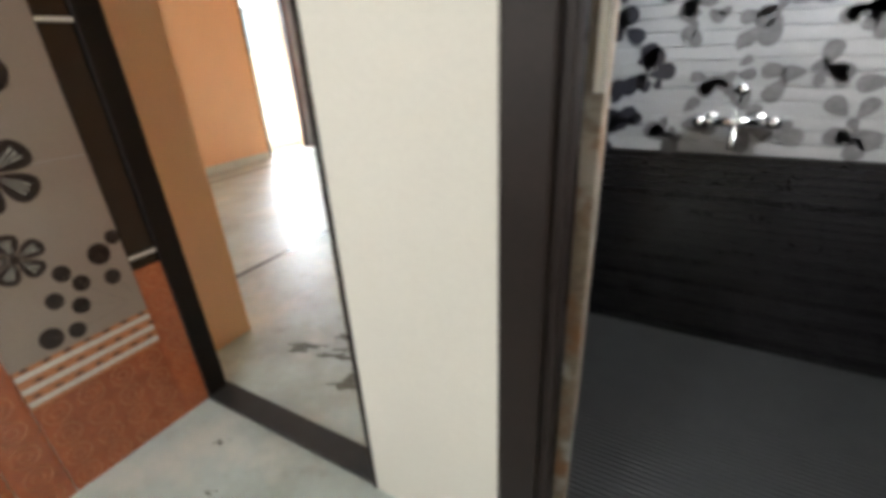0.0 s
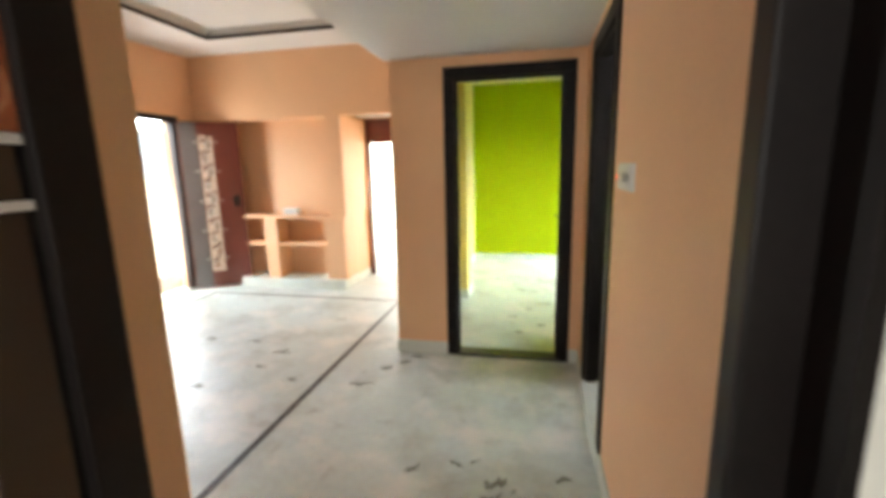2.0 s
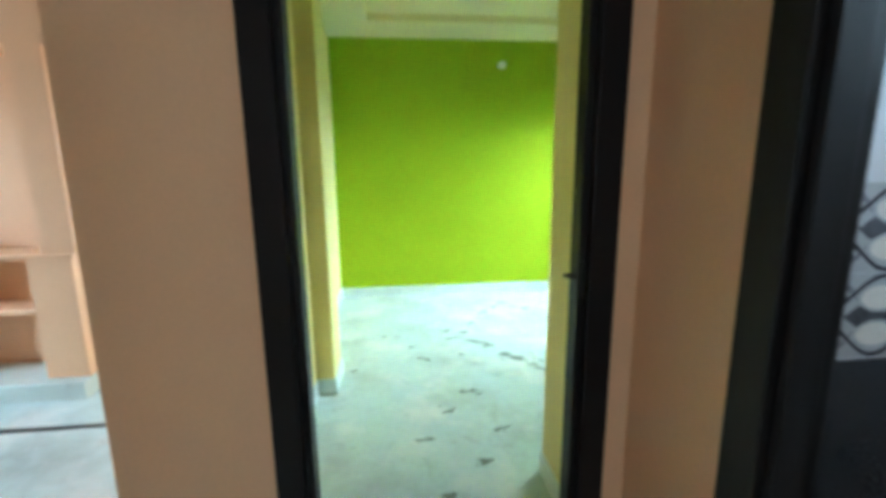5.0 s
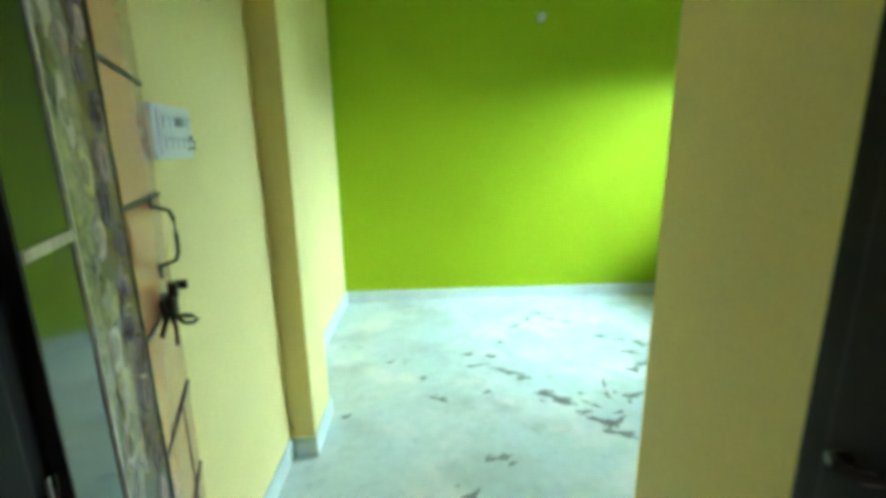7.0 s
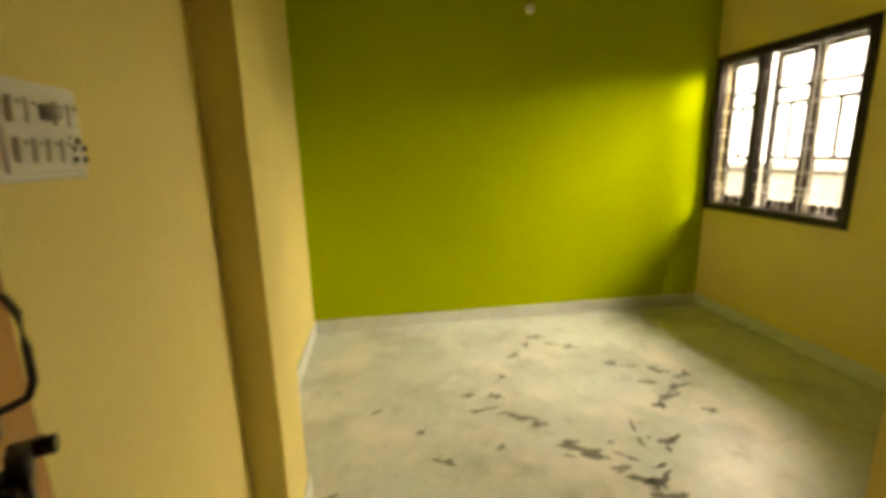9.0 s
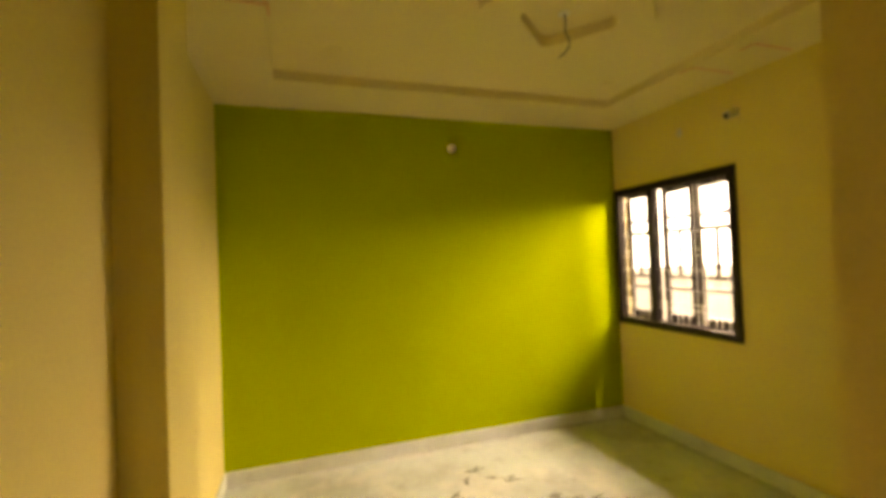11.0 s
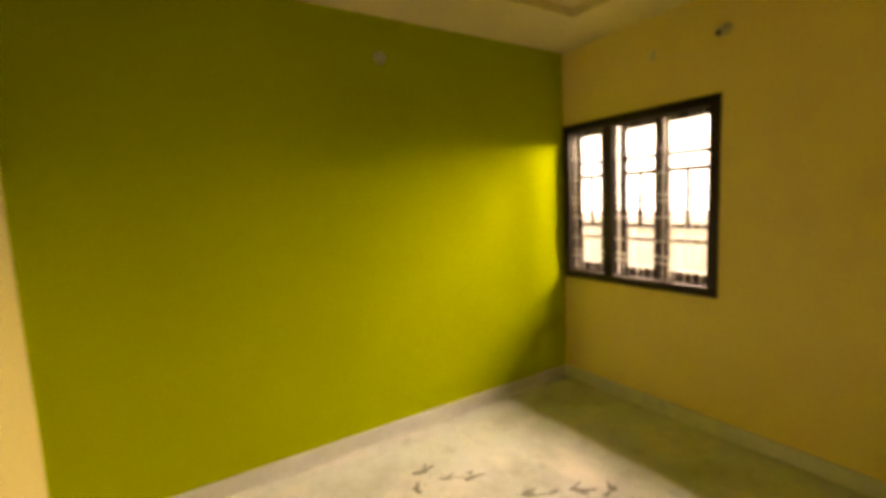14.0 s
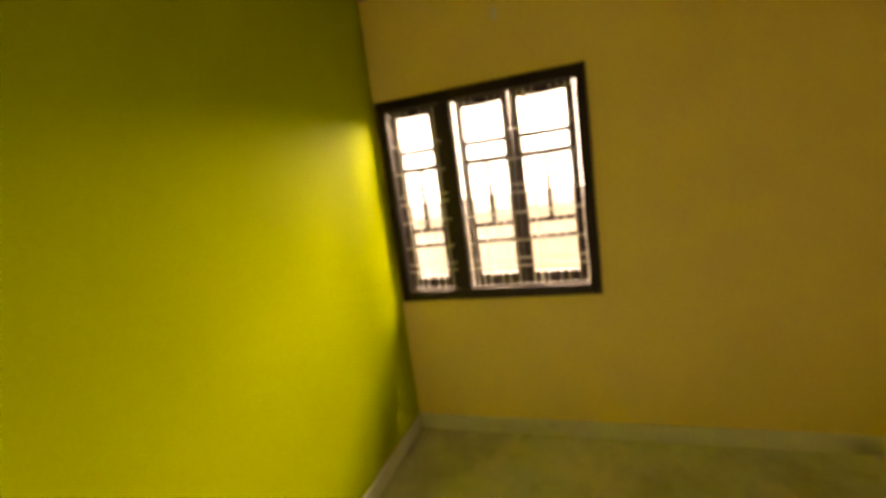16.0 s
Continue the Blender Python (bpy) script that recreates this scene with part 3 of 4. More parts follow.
switchboard(pose(1.318, -2.73, 1.567), 0.215, 0.20, "white modular switchboard with socket on an off-white wall", ["sskss", "sssso"], 0.018)
switchboard(pose(1.065, -1.47, 1.389, 0, 0, -90), 0.25, 0.098, "white switchboard with a glowing red indicator on a peach wall", ["gssssk"], 0.02)
switchboard(pose(-0.088, 0.852, 1.403, 0, 0, 90), 0.165, 0.126, "white switchboard with fan knob and socket on a yellow wall", ["sskss", "sssso"], 0.006)


# ---- door leaves ----
H, F = Vector((0.178, 0.114)), Vector((-0.057, 0.735))
ang = math.degrees(math.atan2(F.y - H.y, F.x - H.x))
leaf = thing("door_1", "tan laminate door leaf standing open with floral band and bronze latch", "door", pose(H.x, H.y, 0.012, 0, 0, ang), kind="structure")
# local x along the leaf from the hinge, the visible face looks along -y
part("panel", boxes((0.0, 0.664, 0.0, 0.034, 0, 2.02), bevel=0.003), TAN, leaf)
part("hinge_edge", boxes((-0.006, -0.0005, -0.003, 0.034, 0.0, 2.02)), BLACK, leaf, "black painted hinge edge")
part("gloss_strip", boxes((0.0, 0.121, -0.003, -0.0002, 0.01, 2.01)), GLOSS, leaf, "dark glossy laminate strip")
part("pattern_band", boxes((0.128, 0.232, -0.004, -0.0002, 0.01, 2.01)), BAND, leaf, "mottled dark floral band")
part("curl_band", boxes((0.2325, 0.332, -0.004, -0.0002, 0.01, 2.01)), BAND_DARK, leaf, "dark brown band printed with pale curls")
part("band_edge", boxes((0.1212, 0.1278, -0.0055, -0.0004, 0.01, 2.01)), BAND_PALE, leaf, "pale inlay edge")
part("band_edge", boxes((0.3322, 0.338, -0.006, -0.0004, 0.01, 2.01)), GLOSS, leaf)
for k in range(9):
    z = 0.103 + 0.2305 * k
    if z < 1.98:
        part("groove", boxes((0.339, 0.66, -0.0035, -0.0002, z - 0.0045, z + 0.0045)), BROWN, leaf, "thin dark horizontal groove line")
    if k % 2:
        part("inlay_line", boxes((0.0, 0.120, -0.005, -0.003, z - 0.008, z + 0.004)), BAND_PALE, leaf, "pale inlay line")
part("stile_line", boxes((0.560, 0.564, -0.002, -0.0002, 0.01, 0.79)), BROWN, leaf)
rng = random.Random(4)
for k in range(26):
    x, z, r = rng.uniform(0.163, 0.212), 0.06 + k * 0.074 + rng.uniform(-0.012, 0.012), rng.uniform(0.026, 0.036)
    a0 = rng.uniform(0, 6)
    pts = [(x + r * (0.8 + 0.25 * math.sin(3 * a + a0) + 0.12 * math.sin(7 * a)) * math.cos(a) * 0.8, z + r * (0.8 + 0.25 * math.sin(2 * a + a0) + 0.12 * math.sin(6 * a)) * math.sin(a) * 1.7) for a in [j * math.tau / 22 for j in range(22)]]
    part("flower_print", slab(pts, 0.0008, pose(0, -0.0042 - 0.0002 * (k % 3), 0, 90)), (BAND_PALE, PALE_PETAL, BAND_PALE, PETAL_LIGHT)[k % 4], leaf, "pale cream flower print")
    pts = [(x + 0.4 * r * math.cos(a + a0) * (1 + 0.3 * math.sin(3 * a)), z + 0.6 * r * math.sin(a + a0)) for a in [j * math.tau / 14 for j in range(14)]]
    part("flower_print", slab(pts, 0.0008, pose(0, -0.0054, 0, 90)), (BAND, WORN, PETAL_LIGHT)[k % 3], leaf)
for k in range(32):
    x, z, r = 0.283 + 0.022 * math.sin(k * 2.1), 0.05 + k * 0.061, 0.011 + 0.004 * math.sin(k * 1.3)
    part("curl_print", tube([(x + r * math.cos(a * math.tau / 12), -0.0045, z + 2.0 * r * math.sin(a * math.tau / 12)) for a in range(12)], 0.0028, 4, True), PETAL_LIGHT if k % 3 else BAND_PALE, leaf)
    part("curl_print", tube([(x - 0.022, -0.0045, z - 0.02), (x - 0.03, -0.0045, z + 0.005), (x - 0.012, -0.0045, z + 0.034), (x + 0.018, -0.0045, z + 0.03)], 0.0028, 4), PETAL_LIGHT, leaf)
HX, HZ = 0.555, 1.175
hd = part("pull_handle", tube([(HX + u, -v, HZ + w) for u, v, w in ((0, 0.003, 0.062), (0, 0.018, 0.058), (0, 0.032, 0.052), (0, 0.038, 0.036), (0, 0.039, 0.0), (0, 0.038, -0.036), (0, 0.032, -0.052), (0, 0.018, -0.058), (0, 0.003, -0.062))], 0.0042, 8), IRON, leaf, "dark bronze pull handle")
for dz in (0.072, -0.072):
    part("backplate", boxes((HX - 0.006, HX + 0.006, -0.006, -0.0005, HZ + dz - 0.016, HZ + dz + 0.016), bevel=0.002), IRON, hd)
LX, LZ = 0.52, 1.035
lt = part("latch", boxes((LX - 0.03, LX + 0.03, -0.010, -0.002, LZ - 0.022, LZ + 0.022), bevel=0.003), IRON, leaf, "dark bronze sliding latch")
part("bolt", tube([(LX - 0.09, -0.010, LZ - 0.03), (LX - 0.025, -0.016, LZ - 0.003), (LX + 0.035, -0.018, LZ)], 0.005, 10), IRON, lt)
part("keeper", boxes((LX - 0.023, LX - 0.011, -0.026, -0.010, LZ - 0.023, LZ + 0.023), (LX + 0.010, LX + 0.022, -0.026, -0.010, LZ - 0.023, LZ + 0.023), bevel=0.003), IRON, lt)
part("hasp", tube([(LX + 0.005, -0.018, LZ - 0.022), (LX + 0.003, -0.034, LZ - 0.026), (LX + 0.001, -0.05, LZ - 0.028), (LX, -0.060, LZ - 0.036), (LX + 0.001, -0.05, LZ - 0.044), (LX + 0.003, -0.034, LZ - 0.042)], 0.0048, 8, True), IRON, lt)
part("bolt_knob", disc(0.010, 0.036, "Y", (LX + 0.03, -0.028, LZ + 0.035), 14), IRON, lt)
part("lock_body", boxes((LX + 0.003, LX + 0.027, -0.03, -0.012, LZ + 0.012, LZ + 0.046), bevel=0.006), IRON, lt)
part("tail_rod", tube([(LX - 0.003, -0.014, LZ - 0.02), (LX - 0.005, -0.02, LZ - 0.05), (LX - 0.009, -0.018, LZ - 0.085)], 0.0045, 8), IRON, lt)
for z in (0.3, 1.0, 1.75):
    part("hinge", disc(0.008, 0.09, "Z", (-0.008, 0.012, z), 12), CHROME, leaf)
kp = thing("latch_keeper", "dark bronze latch keeper on the door frame", "latch", pose(0.9175, 0.03, 1.08))
part("plate", boxes((-0.004, 0.003, -0.03, 0.03, -0.05, 0.05), bevel=0.002), IRON, kp)
part("staple", tube([(-0.003, -0.015, 0.0), (-0.03, -0.012, 0.004), (-0.04, 0, 0.006), (-0.03, 0.012, 0.004), (-0.003, 0.015, 0)], 0.006, 8), IRON, kp)

EH, EF = Vector((-3.385, 1.37)), Vector((-2.83, 1.715))
ang = math.degrees(math.atan2(EF.y - EH.y, EF.x - EH.x))
ent = thing("door_2", "red-brown entrance door leaf standing open with pale ornament band", "door", pose(EH.x, EH.y, 0.015, 0, 0, ang), kind="structure")
EL = (EF - EH).length
part("panel", boxes((0, EL, 0, 0.036, 0, 2.02), bevel=0.003), REDWOOD, ent)
part("grey_strip", boxes((0.01, 0.20, -0.004, -0.0002, 0.01, 2.01)), GREYDOOR, ent, "grey glossy laminate strip")
part("ornament_band", boxes((0.21, 0.36, -0.005, -0.0002, 0.2, 1.86)), BAND_PALE, ent, "pale beige ornament band")
orn = random.Random(8)
for k in range(10):
    z = 0.29 + 0.162 * k
    side = 0.024 if k % 2 else -0.024
    part("ornament", slab([(0.285 + side + 0.036 * math.cos(a * math.tau / 18), z + 0.052 * math.sin(a * math.tau / 18)) for a in range(18)], 0.001, pose(0, -0.0052, 0, 90)), WORN, ent, "round brown ornament")
    part("ornament", tube([(0.285 + side + 0.036 * math.cos(a * math.tau / 16), -0.006, z + 0.052 * math.sin(a * math.tau / 16)) for a in range(16)], 0.004, 5, True), WHITE_GLAZE, ent, "pale ring")
    for dx, dz, sc in ((-1.0, 0.055, 1.0), (0.4, 0.085, 0.85)):
        a0 = orn.uniform(0, 6)
        cx = min(max(0.285 + side * 0.5 + dx * 0.042, 0.243), 0.328)
        pts = [(cx + sc * 0.036 * math.cos(a) * (0.8 + 0.3 * math.sin(3 * a + a0)), z + dz + sc * 0.048 * math.sin(a) * (0.8 + 0.3 * math.sin(2 * a + a0))) for a in [j * math.tau / 18 for j in range(18)]]
        part("ornament", slab(pts, 0.001, pose(0, -0.0058, 0, 90)), BAND_DARK, ent, "dark leaf ornament")
        part("ornament", tube([(cx + sc * 0.014 * math.cos(a * math.tau / 10), -0.0072, z + dz + sc * 0.02 * math.sin(a * math.tau / 10)) for a in range(10)], 0.0035, 4, True), BAND_PALE, ent)
for z in (0.36, 0.72, 1.08, 1.44, 1.78):
    part("inlay_line", boxes((0.15, 0.205, -0.006, -0.004, z - 0.004, z + 0.004)), WHITE_GLAZE, ent)
    part("inlay_line", boxes((0.365, 0.42, -0.004, -0.0002, z - 0.004, z + 0.004)), WHITE_GLAZE, ent)
lk = part("lock_plate", boxes((0.53, 0.60, -0.012, -0.0005, 1.0, 1.14), bevel=0.004), IRON, ent, "dark bronze lock plate")
part("lever", tube([(0.565, -0.012, 1.09), (0.565, -0.05, 1.09), (0.50, -0.055, 1.085)], 0.008, 8), IRON, lk)
part("door_stop", boxes((0.55, 0.57, -0.05, -0.0005, 0.02, 0.10), bevel=0.004), IRON, ent)

# ---- built-in shelf in the niche ----
sh = thing("niche_shelf", "peach painted masonry shelf unit with open compartments", "shelf", pose(0, 0, 0))
part("plinth", boxes((-2.9, -1.487, 1.60, 2.0, 0, 0.115), bevel=0.004), SKIRT, sh, "grey-white marble plinth")
part("top_slab", boxes((-2.85, -1.475, 1.66, 1.95, 0.865, 0.895), bevel=0.004), PEACH, sh)
part("shelf_board", boxes((-2.395, -1.74, 1.69, 1.95, 0.525, 0.55), bevel=0.003), PEACH, sh)
part("shelf_board", boxes((-2.85, -2.56, 1.69, 1.95, 0.525, 0.55), bevel=0.003), PEACH, sh)
part("upright", boxes((-2.56, -2.395, 1.672, 1.949, 0.115, 0.865), bevel=0.004), PEACH, sh)
part("upright", boxes((-1.74, -1.495, 1.672, 1.962, 0.115, 0.865), bevel=0.004), PEACH, sh)
jb = thing("wire_box", "small white plastic box with loose red wires on a shelf", "box", pose(-2.25, 1.86, 0.8955))
part("box", boxes((-0.13, 0.07, -0.04, 0.04, 0, 0.075), bevel=0.006), PLASTIC, jb)
part("wire", tube([(0.07, 0, 0.02), (0.10, -0.02, 0.03), (0.12, -0.03, 0.012), (0.15, -0.02, 0.006), (0.13, 0.0, 0.006)], 0.005, 6), RED, jb)

# ---- passage door to the balcony ----
pd = thing("door_frame_balcony", "brown wooden frame and panel over a bright balcony doorway", "door frame", kind="structure")
part("transom_panel", boxes((-1.47, -0.312, 2.44, 2.50, 1.775, 2.08), bevel=0.004), REDWOOD, pd)
part("jamb", boxes((-1.47, -1.42, 2.44, 2.52, 0, 1.775), bevel=0.004), REDWOOD, pd)
part("jamb", boxes((-0.36, -0.312, 2.44, 2.52, 0, 1.775), bevel=0.004), REDWOOD, pd)

# ---- patterned kitchen tiles ----
tw = tagged(new("wall_tiles_kitchen"), "cream, black and orange kitchen wall tiles with dark flowers", "wall tiles", kind="structure")
X0 = 0.14


def tile(y0, y1, z0, z1, material, label="", x=0.15):
    g = 0.0008
    return part("tile", boxes((X0, x, y0 + g, y1 - g, z0 + g, z1 - g), bevel=0.0012), material, tw, label)


def wall_pose(y, z, turn=0, lift=0.0):
    """Own x to the north, own y up, on the kitchen tiles' face."""
    return Matrix.Translation((0.1502 + lift, y, z)) @ Euler((radians(90), 0, radians(90))).to_matrix().to_4x4() @ Matrix.Rotation(radians(turn), 4, "Z")


def petal(length, width):
    return [(length * (0.12 + 0.88 * (0.5 - 0.5 * math.cos(u))), width * math.sin(u) * (0.68 - 0.32 * math.cos(u))) for u in [0.001 + j * math.pi / 9 for j in range(10)]] + \
           [(length * (0.12 + 0.88 * (0.5 - 0.5 * math.cos(u))), -width * math.sin(u) * (0.68 - 0.32 * math.cos(u))) for u in [math.pi - 0.3 - j * math.pi / 10 for j in range(8)]]


def flower(y, z, r, turn):
    for k in range(5):
        part("petal", slab(petal(r, r * 0.50), 0.0006, wall_pose(y, z, turn + 72 * k)), PETAL, tw, "dark brown printed petal")
        for s in (-9, 0, 9):
            part("petal_vein", slab([(r * 0.18, 0.001), (r * 0.75, r * 0.018), (r * 0.8, 0.0), (r * 0.75, -r * 0.018)], 0.0004, wall_pose(y, z, turn + 72 * k + s, 0.0007)), WHITE_GLAZE, tw)
    part("flower_heart", slab([(r * 0.16 * math.cos(a * math.tau / 16), r * 0.16 * math.sin(a * math.tau / 16)) for a in range(16)], 0.0006, wall_pose(y, z, 0, 0.0011)), PETAL, tw)


def dot(y, z, r, material=PETAL):
    part("berry_print", slab([(r * math.cos(a * math.tau / 18), r * 1.12 * math.sin(a * math.tau / 18)) for a in range(18)], 0.0006, wall_pose(y, z)), material, tw)


def orange_tile(y0, y1, z0, z1):
    t = tile(y0, y1, z0, z1, TILE_ORANGE, "orange tile printed with rings")
    n, m = max(1, round((y1 - y0) / 0.095)), max(1, round((z1 - z0) / 0.095))
    for a in range(n):
        for b in range(m):
            y, z = y0 + (a + 0.5) * (y1 - y0) / n, z0 + (b + 0.5) * (z1 - z0) / m
            for r, w in ((0.036, 0.006), (0.016, 0.005)):
                part("ring_print", tube([(0.1496, y + r * math.cos(q * math.tau / 14), z + r * math.sin(q * math.tau / 14)) for q in range(14)], w * 0.35, 4, True), TILE_RING, tw)
    return t


def listello(y0, y1, z0, z1):
    tile(y0, y1, z0, z1, TILE_RING, "orange border tile with white dashes")
    n = round((z1 - z0) / 0.042)
    for k in range(n):
        z = z0 + (k + 0.5) * (z1 - z0) / n
        part("stripe", boxes((0.1495, 0.151, y0 + 0.003, y1 - 0.003, z - 0.009, z + 0.007)), WHITE_GLAZE, tw)
        for q in range(int((y1 - y0) / 0.055)):
            y = y0 + 0.03 + q * 0.055 + (0.02 if k % 2 else 0)
            part("diamond_print", slab([(0.016, 0), (0, 0.007), (-0.016, 0), (0, -0.007)], 0.0006, wall_pose(y, z + 0.0185)), BAND_DARK, tw)


for y1 in (-2.815, -3.32):
    y0 = y1 - 0.385
    tile(y0, y1, 0.49, 1.04, TILE_CREAM, "glossy cream tile printed with dark flowers")
    tile(y0, y1, 1.04, 1.59, TILE_CREAM, "glossy cream tile printed with dark flowers")
    listello(y0, y1, 0.35, 0.49)
    listello(y0, y1, 1.59, 1.80)
    orange_tile(y0, y1, 0.0, 0.35)
    orange_tile(y0, y1, 1.80, 2.10)
    tile(y0, y1, 2.10, 2.75, TILE_CREAM)
    d = y1 + 2.815
    flower(-3.03 + d, 1.322, 0.128, 38)
    flower(-3.045 + d, 1.035, 0.112, 30)
    flower(-3.075 + d, 0.80, 0.075, 20)
    for y, z, r in ((-2.886, 0.737, 0.032), (-2.875, 0.651, 0.024), (-2.994, 0.718, 0.024), (-2.959, 0.669, 0.024), (-3.037, 0.646, 0.024), (-2.983, 0.602, 0.024), (-3.082, 0.54, 0.031), (-3.017, 0.531, 0.024), (-2.835, 0.775, 0.022)):
        dot(y + d, z, r)
    for (ya, za), (yb, zb) in (((-2.886, 0.737), (-2.84, 0.57)), ((-2.994, 0.718), (-2.86, 0.55)), ((-3.037, 0.646), (-2.86, 0.55)), ((-3.082, 0.54), (-2.86, 0.545))):
        part("stem_print", tube([(0.1498, ya + d, za), (0.1498, (ya + yb) / 2 + d, (za + zb) / 2 - 0.01), (0.1498, yb + d, zb)], 0.0012, 4), PETAL_LIGHT, tw)
for y0, y1 in ((-2.815, -2.712), (-3.32, -3.20)):
    orange_tile(y0, y1, 0.0, 0.64)
    tile(y0, y1, 0.64, 0.70, TILE_BLACK, "black border tile")
    tile(y0, y1, 0.70, 1.40, TILE_BLACK, "black border tile")
    tile(y0, y1, 1.40, 1.475, TILE_BLACK, "black border tile")
    orange_tile(y0, y1, 1.485, 2.10)
    tile(y0, y1, 2.10, 2.75, TILE_BLACK)
    for z in (0.685, 1.40, 1.478):
        part("white_bar", boxes((0.1495, 0.1512, y0 + 0.002, y1 - 0.004, z - 0.006, z + 0.006)), WHITE_GLAZE, tw)
for k in range(5):
    tile(-3.705 - 0.385 * (k + 1), -3.705 - 0.385 * k, 0.0, 1.59, TILE_CREAM)
    tile(-3.705 - 0.385 * (k + 1), -3.705 - 0.385 * k, 1.59, 2.75, TILE_CREAM)

# ---- washroom with ribbed tiles ----
wt = tagged(new("wall_tiles_washroom"), "charcoal and grey ribbed washroom wall tiles with flower print", "wall tiles", kind="structure")
YW = -1.42
for k in range(26):
    z = k * 0.0325
    bm = boxes((1.18, 2.8, YW - 0.012, YW + 0.001, z + 0.001, z + 0.0315), bevel=0.004)
    part("tile", bm, RIB_DARK, wt)
for k in range(22):
    z = 0.845 + k * 0.0485
    part("tile", boxes((1.18, 2.8, YW - 0.012, YW + 0.001, z + 0.001, z + 0.0475), bevel=0.005), RIB_GREY, wt)
structure("wall_washroom_side", boxes((1.18, 1.30, -2.615, YW - 0.013, 0, 2.6)), RIB_DARK, "charcoal tiled washroom side wall")
structure("wall_washroom_far", boxes((2.70, 2.80, -2.615, YW - 0.013, 0, 1.95)), RIB_DARK, "charcoal tiled washroom side wall")
rng = random.Random(11)
for k in range(180):
    cx = 1.40 + (k % 5) * 0.26 + (0.13 if (k // 5) % 2 else 0)
    cz = 0.95 + ((k // 5) % 4) * 0.19
    a, r = rng.uniform(0, 360), rng.uniform(0.05, 0.115)
    oy = rng.uniform(0.0, 0.07)
    m = Matrix.Translation((cx + oy * math.cos(a), YW - 0.0128 - 0.0002 * (k % 4), cz + oy * math.sin(a))) @ Euler((radians(90), 0, 0)).to_matrix().to_4x4() @ Matrix.Rotation(radians(a), 4, "Z")
    part("petal", slab(petal(r, r * 0.42), 0.0006, m), WAVE_DARK if k % 5 == 0 else PRINT_GREY, wt)
for k in range(60):
    y = YW - 0.03 - k * 0.0195
    part("floor_rib", boxes((1.30, 2.7, y, y + 0.013, -0.006, 0.003), bevel=0.0015), RIB_FLOOR, washroom_floor)
tp = thing("wall_tap", "chrome two-handle wall mixer tap", "tap", pose(1.85, YW - 0.013, 0.975))
smooth(part("body", tube([(-0.09, -0.045, 0), (0.09, -0.045, 0)], 0.018, 12), CHROME, tp))
for s in (-1, 1):
    smooth(part("flange", disc(0.03, 0.012, "Y", (s * 0.075, -0.006, 0)), CHROME, tp))
    smooth(part("inlet", tube([(s * 0.075, -0.008, 0), (s * 0.075, -0.045, 0)], 0.012, 10), CHROME, tp))
    kn = smooth(part("handle", disc(0.022, 0.04, "X", (s * 0.115, -0.045, 0), 16, 0.026), CHROME, tp))
smooth(part("spout", tube([(0, -0.045, 0), (0, -0.07, -0.03), (0, -0.10, -0.055), (0, -0.11, -0.09)], 0.012, 10), CHROME, tp))
smooth(part("riser", tube([(0, -0.045, 0.01), (0, -0.045, 0.09), (0.0, -0.06, 0.11)], 0.011, 10), CHROME, tp))
smooth(part("diverter", disc(0.02, 0.03, "Y", (0, -0.07, 0.115), 16), CHROME, tp))
wl = thing("washroom_door", "worn wooden washroom door leaf standing open inward", "door", pose(1.557, -2.612, 0.02, 0, 0, 99), kind="structure")
part("panel", boxes((0.0, 0.66, -0.034, 0.0, 0, 2.0), bevel=0.003), WORN, wl)
part("hinge", boxes((-0.012, 0.05, -0.037, -0.034, 0.3, 0.4), bevel=0.001), CHROME, wl)
part("hinge", boxes((-0.012, 0.05, -0.037, -0.034, 1.6, 1.7), bevel=0.001), CHROME, wl)
part("tower_bolt", boxes((-0.006, 0.002, -0.03, -0.012, 1.17, 1.42), bevel=0.002), CHROME, wl, "bright steel bolt strip")

# ---- bathroom with wave border ----
bt = tagged(new("wall_tiles_bath"), "black dado and wave border tiles on a pale bathroom wall", "wall tiles", kind="structure")
YB = -0.10
for k in range(3):
    part("tile", boxes((1.43 + k * 0.39, 1.82 + k * 0.39 - 0.0015, YB - 0.009, YB, 0.02, 0.862), bevel=0.001), DADO, bt, "plain glossy black tile")
part("tile", boxes((1.185, 1.428, YB - 0.006, YB, 0.02, 0.665), bevel=0.001), TILE_PALE, bt)
part("tile", boxes((1.185, 1.428, YB - 0.006, YB, 0.68, 0.862), bevel=0.001), TILE_PALE, bt)
part("tile_edge", boxes((1.185, 1.428, YB - 0.007, YB, 0.667, 0.678)), WAVE_DARK, bt)


def ribbon(xs, zs, ws, lift, material, name="wave_print"):
    bm = bmesh.new()
    lo = [bm.verts.new((x, YB - 0.004 - lift, z - w)) for x, z, w in zip(xs, zs, ws)]
    hi = [bm.verts.new((x, YB - 0.004 - lift, z + w)) for x, z, w in zip(xs, zs, ws)]
    for k in range(len(xs) - 1):
        bm.faces.new((lo[k], lo[k + 1], hi[k + 1], hi[k]))
    g = bmesh.ops.extrude_face_region(bm, geom=bm.faces[:])
    bmesh.ops.translate(bm, verts=[v for v in g["geom"] if isinstance(v, bmesh.types.BMVert)], vec=(0, 0.003, 0))
    bmesh.ops.recalc_face_normals(bm, faces=bm.faces)
    part(name, bm, material, bt)


